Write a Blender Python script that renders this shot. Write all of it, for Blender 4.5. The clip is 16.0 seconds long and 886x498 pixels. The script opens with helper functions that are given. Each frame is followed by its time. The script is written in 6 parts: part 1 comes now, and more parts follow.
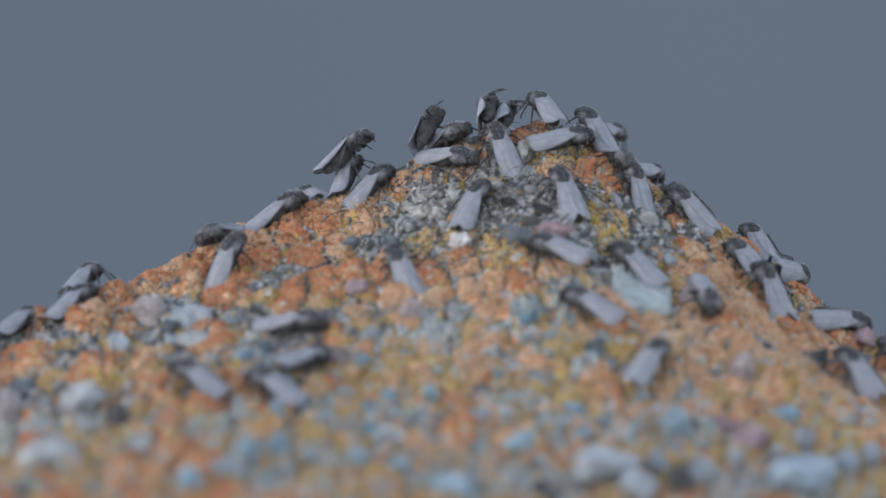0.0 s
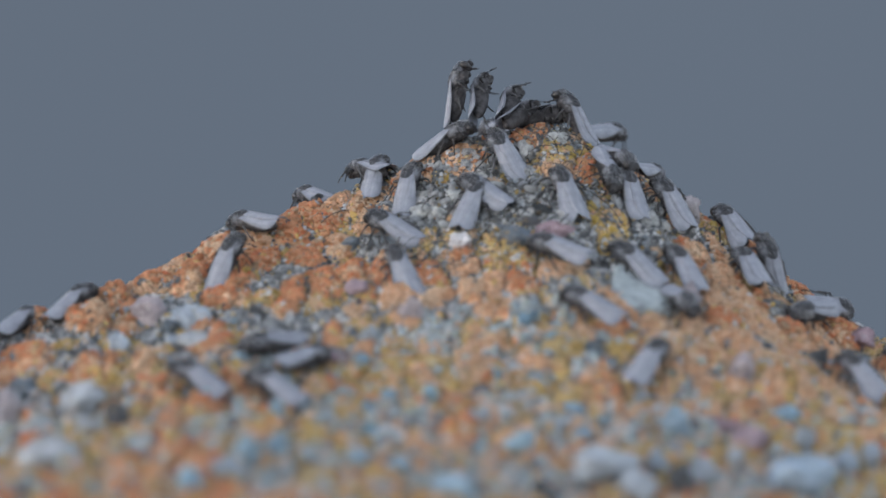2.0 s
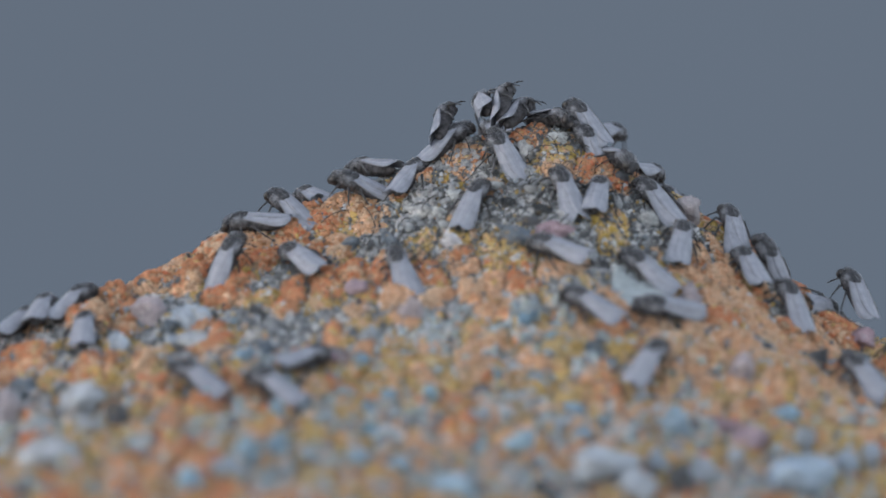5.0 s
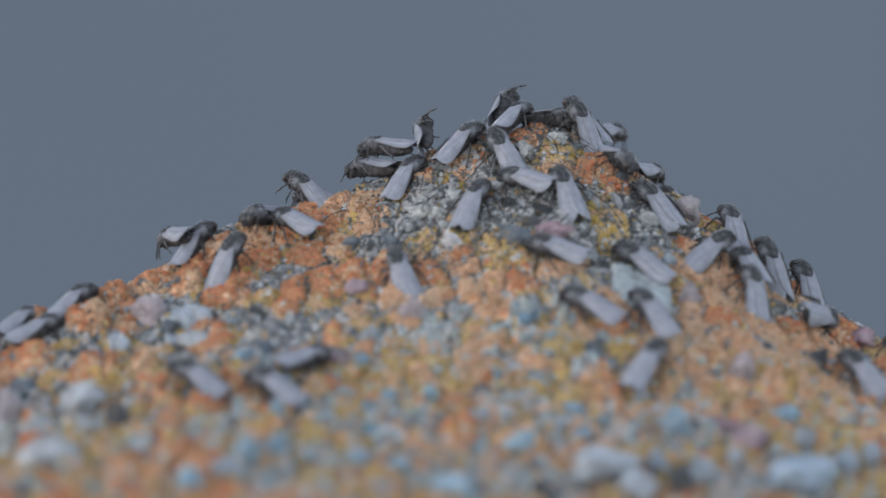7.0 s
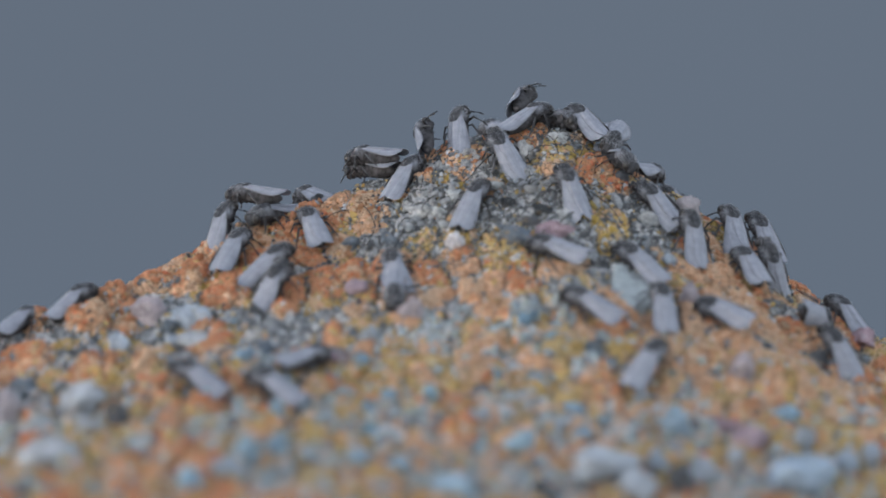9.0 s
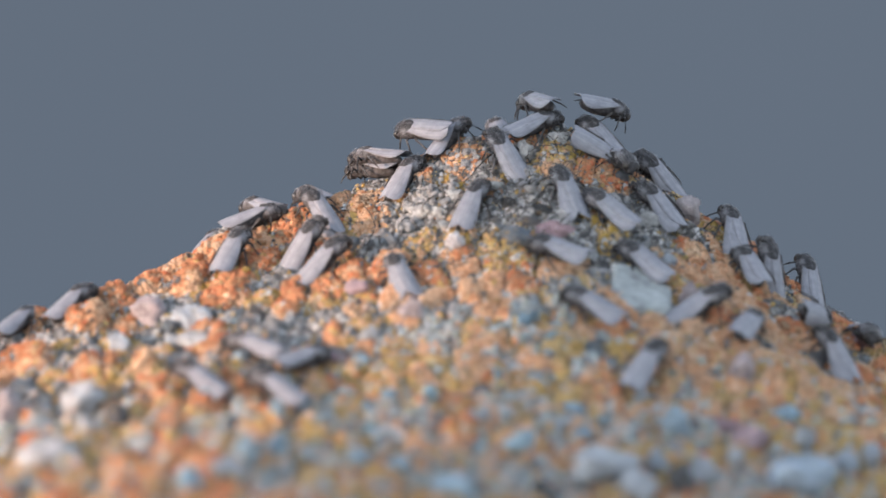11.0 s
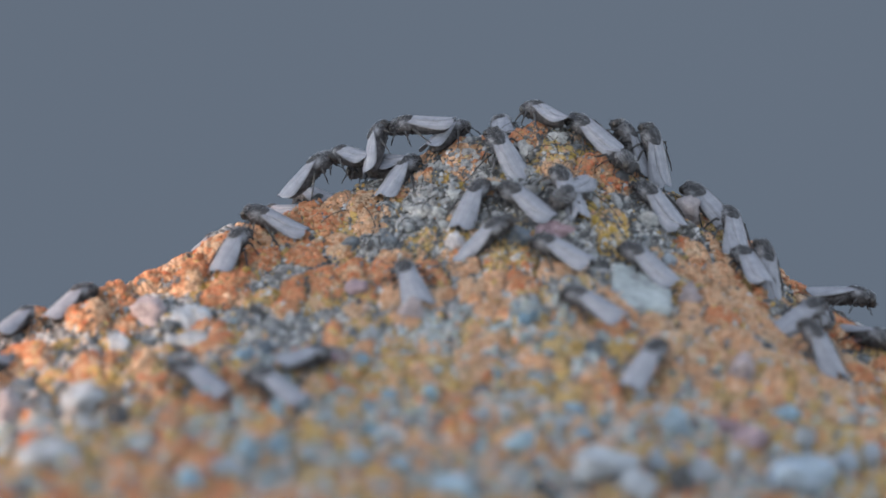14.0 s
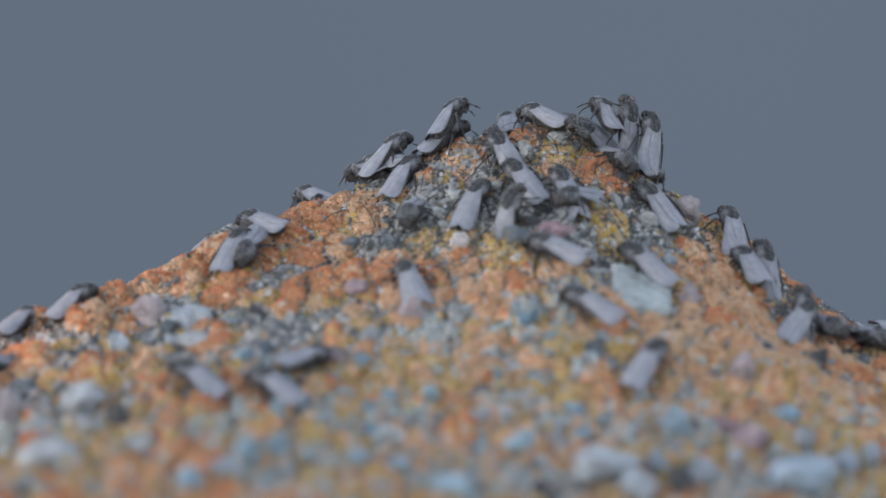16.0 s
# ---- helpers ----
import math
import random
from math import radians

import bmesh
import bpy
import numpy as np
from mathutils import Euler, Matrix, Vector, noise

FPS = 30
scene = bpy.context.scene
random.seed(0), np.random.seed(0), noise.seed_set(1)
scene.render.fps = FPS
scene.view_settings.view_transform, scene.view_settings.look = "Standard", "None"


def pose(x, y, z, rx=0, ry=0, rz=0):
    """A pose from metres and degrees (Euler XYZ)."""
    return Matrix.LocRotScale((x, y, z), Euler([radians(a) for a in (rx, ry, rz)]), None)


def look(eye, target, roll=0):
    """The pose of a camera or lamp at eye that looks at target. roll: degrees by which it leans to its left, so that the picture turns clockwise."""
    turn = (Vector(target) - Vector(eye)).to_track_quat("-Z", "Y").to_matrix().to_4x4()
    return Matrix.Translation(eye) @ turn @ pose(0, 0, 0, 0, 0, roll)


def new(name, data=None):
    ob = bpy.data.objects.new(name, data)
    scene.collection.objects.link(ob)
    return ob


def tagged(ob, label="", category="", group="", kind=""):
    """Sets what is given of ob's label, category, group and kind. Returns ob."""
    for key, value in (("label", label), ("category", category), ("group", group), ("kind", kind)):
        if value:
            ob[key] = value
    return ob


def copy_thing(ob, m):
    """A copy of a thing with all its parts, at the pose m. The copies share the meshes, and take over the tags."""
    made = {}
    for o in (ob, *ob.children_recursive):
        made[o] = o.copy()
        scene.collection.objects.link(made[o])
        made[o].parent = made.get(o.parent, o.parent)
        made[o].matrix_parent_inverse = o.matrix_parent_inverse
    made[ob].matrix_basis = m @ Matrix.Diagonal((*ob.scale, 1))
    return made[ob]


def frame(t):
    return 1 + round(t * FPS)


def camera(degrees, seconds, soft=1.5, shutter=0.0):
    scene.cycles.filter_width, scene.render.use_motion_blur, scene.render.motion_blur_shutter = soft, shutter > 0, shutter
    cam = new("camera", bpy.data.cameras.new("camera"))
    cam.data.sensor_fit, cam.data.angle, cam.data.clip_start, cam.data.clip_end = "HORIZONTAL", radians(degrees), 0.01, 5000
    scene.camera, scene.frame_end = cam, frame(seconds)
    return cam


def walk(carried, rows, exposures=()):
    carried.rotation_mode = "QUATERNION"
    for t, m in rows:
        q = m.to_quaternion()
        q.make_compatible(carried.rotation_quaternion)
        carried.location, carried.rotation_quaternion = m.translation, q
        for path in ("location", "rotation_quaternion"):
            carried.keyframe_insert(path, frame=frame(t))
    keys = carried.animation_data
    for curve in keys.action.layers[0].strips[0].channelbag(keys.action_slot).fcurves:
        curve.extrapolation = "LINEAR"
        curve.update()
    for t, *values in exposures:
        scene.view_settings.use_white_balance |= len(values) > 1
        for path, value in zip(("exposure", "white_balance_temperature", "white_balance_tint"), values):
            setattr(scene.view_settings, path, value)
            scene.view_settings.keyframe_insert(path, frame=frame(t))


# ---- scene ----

# Lengths of the small world are written in millimetres and turned into metres by MM.
MM = 0.001
EYE = (0.0, -0.36188, 0.04443)
cam = camera(18.0, 16.0, soft=1.65)
cam.data.dof.use_dof = True
cam.data.dof.focus_distance = 0.361
cam.data.dof.aperture_fstop = 12.2
walk(cam, [(0.0, look(EYE, (0, 0, 0))), (16.0, look(EYE, (0, 0, 0)))], exposures=((0.0, 2.66), (16.0, 2.66)))

# ---- light: overcast dusk sky, and a low warm sun that is blocked for most of the time ----
SUN_UP, SUN_SIDE = radians(8), radians(-122)       # height; compass angle from +y, negative is to the left
world = bpy.data.worlds.new("world")
scene.world = world
world.use_nodes = True
wn = world.node_tree.nodes
sky = wn.new("ShaderNodeTexSky")
sky.sky_type = "NISHITA"
sky.sun_disc = False
sky.sun_elevation, sky.sun_rotation = SUN_UP, SUN_SIDE
sky.air_density, sky.dust_density, sky.ozone_density = 1.0, 1.0, 3.0
veil = wn.new("ShaderNodeHueSaturation")           # overcast: the blue is mostly veiled
veil.inputs["Saturation"].default_value = 0.36
world.node_tree.links.new(sky.outputs[0], veil.inputs["Color"])
world.node_tree.links.new(veil.outputs[0], wn["Background"].inputs[0])
wn["Background"].inputs[1].default_value = 0.0925
SUN_WAY = Vector((math.sin(SUN_SIDE) * math.cos(SUN_UP), math.cos(SUN_SIDE) * math.cos(SUN_UP), math.sin(SUN_UP)))
sun = new("sun", bpy.data.lights.new("sun", "SUN"))
sun.data.energy, sun.data.angle, sun.data.color = 0.88, radians(0.36), (1.0, 0.66, 0.47)
sun.matrix_world = look(SUN_WAY * 5, (0, 0, 0))


# ---- materials ----
def shader(name, rough=0.7, metal=0.0):
    m = bpy.data.materials.new(name)
    m.use_nodes = True
    b = m.node_tree.nodes["Principled BSDF"]
    b.inputs["Roughness"].default_value, b.inputs["Metallic"].default_value = rough, metal
    return m, m.node_tree.nodes, m.node_tree.links, b


def ramp(nodes, links, source, stops, mode="LINEAR"):
    r = nodes.new("ShaderNodeValToRGB")
    r.color_ramp.interpolation = mode
    while len(r.color_ramp.elements) < len(stops):
        r.color_ramp.elements.new(0.5)
    for e, (p, c) in zip(r.color_ramp.elements, stops):
        e.position, e.color = p, (*c, 1)
    links.new(source, r.inputs[0])
    return r.outputs[0]


def noise_of(nodes, links, scale, detail=4.0, rough=0.6, kind="Object"):
    c = nodes.new("ShaderNodeTexCoord")
    n = nodes.new("ShaderNodeTexNoise")
    n.inputs["Scale"].default_value, n.inputs["Detail"].default_value, n.inputs["Roughness"].default_value = scale, detail, rough
    links.new(c.outputs[kind], n.inputs["Vector"])
    return n.outputs["Fac"]


def mixed(nodes, links, fac, a, b, blend="MIX"):
    m = nodes.new("ShaderNodeMix")
    m.data_type, m.blend_type = "RGBA", blend
    for sock, v in ((m.inputs[0], fac), (m.inputs[6], a), (m.inputs[7], b)):
        if isinstance(v, bpy.types.NodeSocket):
            links.new(v, sock)
        else:
            sock.default_value = v if isinstance(v, float) else (*v, 1)
    return m.outputs[2]


def bumped(nodes, links, b, height, strength, distance):
    n = nodes.new("ShaderNodeBump")
    n.inputs["Strength"].default_value, n.inputs["Distance"].default_value = strength, distance
    links.new(height, n.inputs["Height"])
    links.new(n.outputs[0], b.inputs["Normal"])


def plain(name, dark, light, scale, rough=0.7, bump=0.3, depth=0.0002, metal=0.0):
    m, n, l, b = shader(name, rough, metal)
    f = noise_of(n, l, scale)
    l.new(ramp(n, l, f, ((0.35, dark), (0.68, light))), b.inputs["Base Color"])
    bumped(n, l, b, noise_of(n, l, scale * 3), bump, depth)
    return m

def dust_and_toplight(name, low, high, edge, rough=0.8):
    """A fly's hide: dark below, grey above that height in millimetres from dust and painted light from above, mealy all
    over.
    """
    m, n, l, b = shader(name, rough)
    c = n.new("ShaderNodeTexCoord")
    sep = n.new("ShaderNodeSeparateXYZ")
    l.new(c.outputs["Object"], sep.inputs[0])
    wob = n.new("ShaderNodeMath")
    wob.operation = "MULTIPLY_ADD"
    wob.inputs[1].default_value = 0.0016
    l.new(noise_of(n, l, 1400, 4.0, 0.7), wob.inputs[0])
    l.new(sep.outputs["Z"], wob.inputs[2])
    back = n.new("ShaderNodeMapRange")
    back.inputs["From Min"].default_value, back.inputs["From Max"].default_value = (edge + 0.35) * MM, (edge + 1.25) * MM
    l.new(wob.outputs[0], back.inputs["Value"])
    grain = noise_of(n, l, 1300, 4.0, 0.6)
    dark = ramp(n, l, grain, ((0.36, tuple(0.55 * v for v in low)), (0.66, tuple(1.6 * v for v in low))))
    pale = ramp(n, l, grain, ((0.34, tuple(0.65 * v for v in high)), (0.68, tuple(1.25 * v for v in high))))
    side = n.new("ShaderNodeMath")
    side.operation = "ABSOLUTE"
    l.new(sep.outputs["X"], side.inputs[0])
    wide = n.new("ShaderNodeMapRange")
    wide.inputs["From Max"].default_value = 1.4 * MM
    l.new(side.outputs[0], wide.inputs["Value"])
    # stripes along the back; the flanks are painted paler like a backlit rim
    striped_rim = ramp(n, l, wide.outputs[0], ((0.0, (0.9, 0.9, 0.9)), (0.12, (0.42, 0.42, 0.42)), (0.48, (0.5, 0.5, 0.5)), (0.75, (1.6, 1.6, 1.6))))
    l.new(mixed(n, l, back.outputs[0], dark, mixed(n, l, 1.0, pale, striped_rim, "MULTIPLY")), b.inputs["Base Color"])
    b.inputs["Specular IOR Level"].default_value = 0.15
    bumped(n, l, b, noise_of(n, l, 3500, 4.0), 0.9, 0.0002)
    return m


FLY_BODY = dust_and_toplight("dusty_toplit_fly_body", (0.070, 0.066, 0.069), (0.135, 0.138, 0.152), 2.3)
FLY_HEAD = dust_and_toplight("dusty_toplit_fly_head", (0.066, 0.063, 0.066), (0.138, 0.141, 0.155), 2.0)
FLY_BELLY = dust_and_toplight("banded_fly_belly", (0.068, 0.064, 0.067), (0.078, 0.075, 0.079), 1.6)
FLY_DARK = plain("black_fly_leg", (0.028, 0.027, 0.029), (0.075, 0.072, 0.076), 900, 0.5, 0.3, 0.0001)
FLY_EYE = plain("fly_eye", (0.015, 0.013, 0.013), (0.04, 0.035, 0.035), 2500, 0.3, 0.6, 0.00005)
FLY_VEIN = plain("wing_vein", (0.15, 0.145, 0.15), (0.24, 0.235, 0.245), 900, 0.6, 0.2, 0.0001)
# the fuzz is coloured extra pale to stand in for light from behind
FLY_FUZZ = plain("backlit_pale_fuzz", (0.22, 0.225, 0.245), (0.48, 0.485, 0.52), 900, 0.6, 0.2, 0.0001)
m, n, l, b = shader("milky_wing", 0.66)
milk = ramp(n, l, noise_of(n, l, 420, 5.0, 0.65), ((0.3, (0.215, 0.225, 0.256)), (0.5, (0.288, 0.30, 0.345)), (0.72, (0.352, 0.364, 0.41))))
tc = n.new("ShaderNodeTexCoord")
along = n.new("ShaderNodeMapping")
along.inputs["Scale"].default_value = (1.0, 0.12, 0.3)
l.new(tc.outputs["Object"], along.inputs[0])
streak = n.new("ShaderNodeTexNoise")
streak.inputs["Scale"].default_value, streak.inputs["Detail"].default_value = 2600, 3.0
l.new(along.outputs[0], streak.inputs["Vector"])
streaks = ramp(n, l, streak.outputs["Fac"], ((0.36, (0.80, 0.80, 0.81)), (0.56, (1.04, 1.04, 1.04))))
l.new(mixed(n, l, 1.0, milk, streaks, "MULTIPLY"), b.inputs["Base Color"])
b.inputs["Specular IOR Level"].default_value = 0.25
bumped(n, l, b, noise_of(n, l, 1500, 4.0), 0.25, 0.0001)
FLY_WING = m


def crumbs_of(name, stops, rough=0.85, flush=None):
    """Lichen or grit: each crumb has its own tint, with mealy mottling over it."""
    m, n, l, b = shader(name, rough)
    g = n.new("ShaderNodeNewGeometry")
    tint = ramp(n, l, g.outputs["Random Per Island"], stops)
    mottle = ramp(n, l, noise_of(n, l, 1500, 6.0, 0.75), ((0.28, (0.72, 0.71, 0.71)), (0.6, (1.10, 1.10, 1.11))))
    if flush:                                           # whole clumps of a stronger hue
        clump = ramp(n, l, noise_of(n, l, 210, 2.0), ((0.48, (0, 0, 0)), (0.6, (0.75, 0.75, 0.75))))
        tint = mixed(n, l, clump, tint, flush)
    l.new(mixed(n, l, 1.0, tint, mottle, "MULTIPLY"), b.inputs["Base Color"])
    b.inputs["Specular IOR Level"].default_value = 0.25
    bumped(n, l, b, noise_of(n, l, 3000, 5.0, 0.7), 1.0, 0.0004)
    return m


def stone_of(name, stops, rough=0.75, fleck=(0.5, 0.5, 0.5), size=0.0012, crusted=(0.36, 0.25, 0.13), rough_face=1.0):
    """Small stones: one tint each, cloudy mottling, pits and fine flecks; size is one unit of the stone's own space in metres."""
    m, n, l, b = shader(name, rough)
    o = n.new("ShaderNodeObjectInfo")
    shift = n.new("ShaderNodeMath")
    shift.operation = "MULTIPLY"
    shift.inputs[1].default_value = 40.0
    l.new(o.outputs["Random"], shift.inputs[0])
    tc = n.new("ShaderNodeTexCoord")

    def grain(scale, detail, amount):
        g = n.new("ShaderNodeTexNoise")
        g.noise_dimensions = "4D"
        g.inputs["Scale"].default_value, g.inputs["Detail"].default_value, g.inputs["Roughness"].default_value = scale * size, detail, amount
        l.new(tc.outputs["Object"], g.inputs["Vector"])
        l.new(shift.outputs[0], g.inputs["W"])
        return g.outputs["Fac"]

    tint = ramp(n, l, o.outputs["Random"], stops)
    cloudy = ramp(n, l, grain(900, 6.0, 0.75), ((0.34, (0.48, 0.47, 0.47)), (0.5, (0.9, 0.9, 0.9)), (0.64, (1.15, 1.15, 1.13))))
    base = mixed(n, l, 1.0, tint, cloudy, "MULTIPLY")
    speck = ramp(n, l, grain(2600, 3.0, 0.6), ((0.58, (0, 0, 0)), (0.66, (0.8, 0.8, 0.8))))
    base = mixed(n, l, speck, base, fleck)
    crust = ramp(n, l, grain(1300, 4.0, 0.7), ((0.56, (0, 0, 0)), (0.64, (0.7, 0.7, 0.7))))
    l.new(mixed(n, l, crust, base, crusted), b.inputs["Base Color"])
    b.inputs["Specular IOR Level"].default_value = 0.3
    bumped(n, l, b, grain(1500, 6.0, 0.75), 1.0, 0.0011 * rough_face)
    return m


ORANGE_TINTS = ((0.0, (0.66, 0.345, 0.19)), (0.3, (0.68, 0.405, 0.25)), (0.6, (0.70, 0.475, 0.33)), (0.85, (0.66, 0.385, 0.23)), (1.0, (0.60, 0.425, 0.28)))
OCHRE_TINTS = ((0.0, (0.58, 0.37, 0.13)), (0.4, (0.64, 0.45, 0.18)), (0.7, (0.49, 0.37, 0.19)), (1.0, (0.64, 0.50, 0.29)))
GREY_TINTS = ((0.0, (0.13, 0.135, 0.142)), (0.22, (0.235, 0.245, 0.255)), (0.4, (0.36, 0.37, 0.385)), (0.55, (0.33, 0.37, 0.40)), (0.68, (0.50, 0.495, 0.48)), (0.85, (0.66, 0.66, 0.67)), (1.0, (0.58, 0.585, 0.60)))
ORANGE_CRUST = crumbs_of("orange_lichen", ORANGE_TINTS, flush=(0.67, 0.50, 0.35))
YELLOW_CRUST = crumbs_of("ochre_lichen", OCHRE_TINTS)
GREY_CRUST = crumbs_of("grey_grit", GREY_TINTS)
PALE_CRUST = crumbs_of("pale_blue_grit", ((0.0, (0.33, 0.40, 0.43)), (0.3, (0.47, 0.54, 0.57)), (0.55, (0.42, 0.45, 0.38)), (0.8, (0.40, 0.50, 0.57)), (1.0, (0.58, 0.62, 0.64))))
RED_CRUST = crumbs_of("red_orange_lichen", ((0.0, (0.60, 0.20, 0.10)), (0.3, (0.63, 0.27, 0.14)), (0.7, (0.64, 0.33, 0.18)), (1.0, (0.55, 0.23, 0.12))))
DARK_CRUST = crumbs_of("black_grit", ((0.0, (0.095, 0.096, 0.10)), (0.5, (0.16, 0.162, 0.166)), (1.0, (0.25, 0.235, 0.21))))
ORANGE_LOBE = stone_of("orange_lobe", ((0.0, (0.62, 0.25, 0.12)), (0.5, (0.64, 0.36, 0.20)), (1.0, (0.62, 0.44, 0.30))), 0.9, (0.66, 0.46, 0.32), 0.0008, (0.30, 0.18, 0.12))
OCHRE_LOBE = stone_of("ochre_lobe", ((0.0, (0.55, 0.36, 0.09)), (0.5, (0.64, 0.46, 0.14)), (1.0, (0.52, 0.40, 0.20))), 0.9, (0.66, 0.52, 0.24), 0.0008, (0.26, 0.22, 0.14))
CHIP = stone_of("grit_chip", ((0.0, (0.12, 0.12, 0.13)), (0.3, (0.28, 0.31, 0.34)), (0.6, (0.45, 0.47, 0.49)), (1.0, (0.70, 0.70, 0.70))), 0.75, (0.62, 0.62, 0.63), 0.0008, (0.16, 0.15, 0.15))
WHITE_STONE = stone_of("white_crusted_stone", ((0.0, (0.66, 0.68, 0.69)), (1.0, (0.76, 0.74, 0.73))), 0.8, (0.82, 0.82, 0.81), 0.0018, (0.44, 0.46, 0.46))
WHITE_CHIP = stone_of("white_chip", ((0.0, (0.40, 0.42, 0.45)), (0.4, (0.58, 0.58, 0.59)), (0.8, (0.66, 0.64, 0.63)), (1.0, (0.30, 0.32, 0.34))), 0.8, (0.72, 0.72, 0.72), 0.0008, (0.24, 0.24, 0.24))
PALE_STONE = stone_of("pale_stone", ((0.0, (0.48, 0.55, 0.64)), (0.5, (0.54, 0.57, 0.61)), (1.0, (0.44, 0.55, 0.67))), fleck=(0.62, 0.64, 0.67), crusted=(0.34, 0.35, 0.33))
BLUE_STONE = stone_of("blue_grey_stone", ((0.0, (0.33, 0.54, 0.70)), (0.5, (0.40, 0.53, 0.65)), (1.0, (0.38, 0.60, 0.72))), fleck=(0.46, 0.62, 0.72), crusted=(0.38, 0.46, 0.50))
PINK_STONE = stone_of("pink_stone", ((0.0, (0.42, 0.28, 0.31)), (0.5, (0.46, 0.36, 0.41)), (1.0, (0.34, 0.22, 0.28))), fleck=(0.55, 0.48, 0.50), crusted=(0.38, 0.28, 0.32))
ROSE_STONE = stone_of("rosy_stone", ((0.0, (0.58, 0.51, 0.53)), (0.5, (0.52, 0.44, 0.47)), (1.0, (0.58, 0.53, 0.55))), fleck=(0.66, 0.62, 0.63), crusted=(0.48, 0.38, 0.40))
SLATE_STONE = stone_of("slate_stone", ((0.0, (0.15, 0.19, 0.23)), (0.5, (0.22, 0.26, 0.31)), (1.0, (0.13, 0.17, 0.22))), fleck=(0.32, 0.36, 0.40))
DARK_STONE = stone_of("dark_stone", ((0.0, (0.06, 0.068, 0.08)), (0.5, (0.12, 0.13, 0.145)), (1.0, (0.17, 0.18, 0.20))), fleck=(0.3, 0.31, 0.33))
SLAB = stone_of("pale_slab", ((0.0, (0.42, 0.465, 0.48)), (1.0, (0.42, 0.465, 0.48))), 0.65, (0.52, 0.56, 0.56), 0.35, (0.40, 0.43, 0.42), 0.3)
SALT = stone_of("white_crystal", ((0.0, (0.66, 0.63, 0.65)), (1.0, (0.70, 0.67, 0.68))), 0.3, (0.80, 0.78, 0.80), 0.6, (0.42, 0.37, 0.39), 0.4)
FIBRE = plain("dry_fibre", (0.03, 0.028, 0.026), (0.09, 0.08, 0.07), 800, 0.7, 0.3, 0.0001)
GROUND = plain("grey_shore", (0.16, 0.17, 0.17), (0.30, 0.31, 0.31), 0.8, 0.8, 0.5, 0.1)
BLOCKER = plain("blocker_grey", (0.3, 0.31, 0.33), (0.5, 0.51, 0.53), 3, 1.0, 0.2, 0.01)


def bed_of(name, stops, size):
    """The rock under the crumbs: a thin crust in cells of that many per metre, cracked, with stains."""
    m, n, l, b = shader(name, 0.9)
    tc = n.new("ShaderNodeTexCoord")
    warp = n.new("ShaderNodeTexNoise")
    warp.inputs["Scale"].default_value = 700
    l.new(tc.outputs["Object"], warp.inputs["Vector"])
    add = n.new("ShaderNodeVectorMath")
    add.operation = "MULTIPLY_ADD"
    add.inputs[1].default_value = (0.0009, 0.0009, 0.0009)
    l.new(warp.outputs["Color"], add.inputs[0])
    l.new(tc.outputs["Object"], add.inputs[2])
    v = n.new("ShaderNodeTexVoronoi")
    v.inputs["Scale"].default_value = size
    l.new(add.outputs[0], v.inputs["Vector"])
    e = n.new("ShaderNodeTexVoronoi")
    e.feature = "DISTANCE_TO_EDGE"
    e.inputs["Scale"].default_value = size
    l.new(add.outputs[0], e.inputs["Vector"])
    sep = n.new("ShaderNodeSeparateColor")
    l.new(v.outputs["Color"], sep.inputs[0])
    cell = ramp(n, l, sep.outputs[0], stops)
    gaps = ramp(n, l, e.outputs["Distance"], ((0.02, (0.4, 0.38, 0.36)), (0.10, (1, 1, 1))))
    stain = ramp(n, l, noise_of(n, l, 260, 6.0, 0.7), ((0.3, (0.6, 0.58, 0.55)), (0.62, (1.05, 1.05, 1.05))))
    l.new(mixed(n, l, 1.0, mixed(n, l, 1.0, cell, gaps, "MULTIPLY"), stain, "MULTIPLY"), b.inputs["Base Color"])
    b.inputs["Specular IOR Level"].default_value = 0.25
    bumped(n, l, b, e.outputs["Distance"], 0.8, 0.0004)
    return m


ROCK = [bed_of("orange_bed", ORANGE_TINTS, 900), bed_of("ochre_bed", OCHRE_TINTS, 1100), bed_of("grey_bed", GREY_TINTS, 700),
        plain("grey_crag", (0.14, 0.13, 0.12), (0.34, 0.30, 0.25), 9, 0.9, 0.8, 0.02)]
# the backdrop's brightness is painted in: black base, its own even glow
m, n, l, b = shader("glowing_distance", 1.0)
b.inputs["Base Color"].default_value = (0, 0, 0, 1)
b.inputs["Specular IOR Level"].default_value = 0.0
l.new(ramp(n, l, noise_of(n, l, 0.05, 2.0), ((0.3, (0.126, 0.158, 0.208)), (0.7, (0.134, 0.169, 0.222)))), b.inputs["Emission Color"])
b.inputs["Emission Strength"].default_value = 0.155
GLOWING_DISTANCE = m

# ---- the mound: a lichen-crusted boulder top, its ridge across the view, its front running down to the viewer ----
RIDGE_X = [-81.5, -54.3, -50.4, -44.0, -37.6, -33.9, -27.3, -20.6, -13.3, -5.9, -3.0, 0.0, 4.0, 8.0, 11.9, 16.4, 19.8, 22.8, 26.7, 31.5, 35.3, 39.2, 43.9, 48.6, 55.9, 83.6]
RIDGE_Z = [-12.9, -7.8, -6.7, -3.8, -2.2, -0.5, 3.0, 4.9, 7.2, 10.1, 11.8, 13.2, 14.7, 15.7, 16.2, 15.8, 13.9, 11.5, 9.1, 6.7, 3.9, 1.1, -3.5, -6.9, -10.0, -18.5]


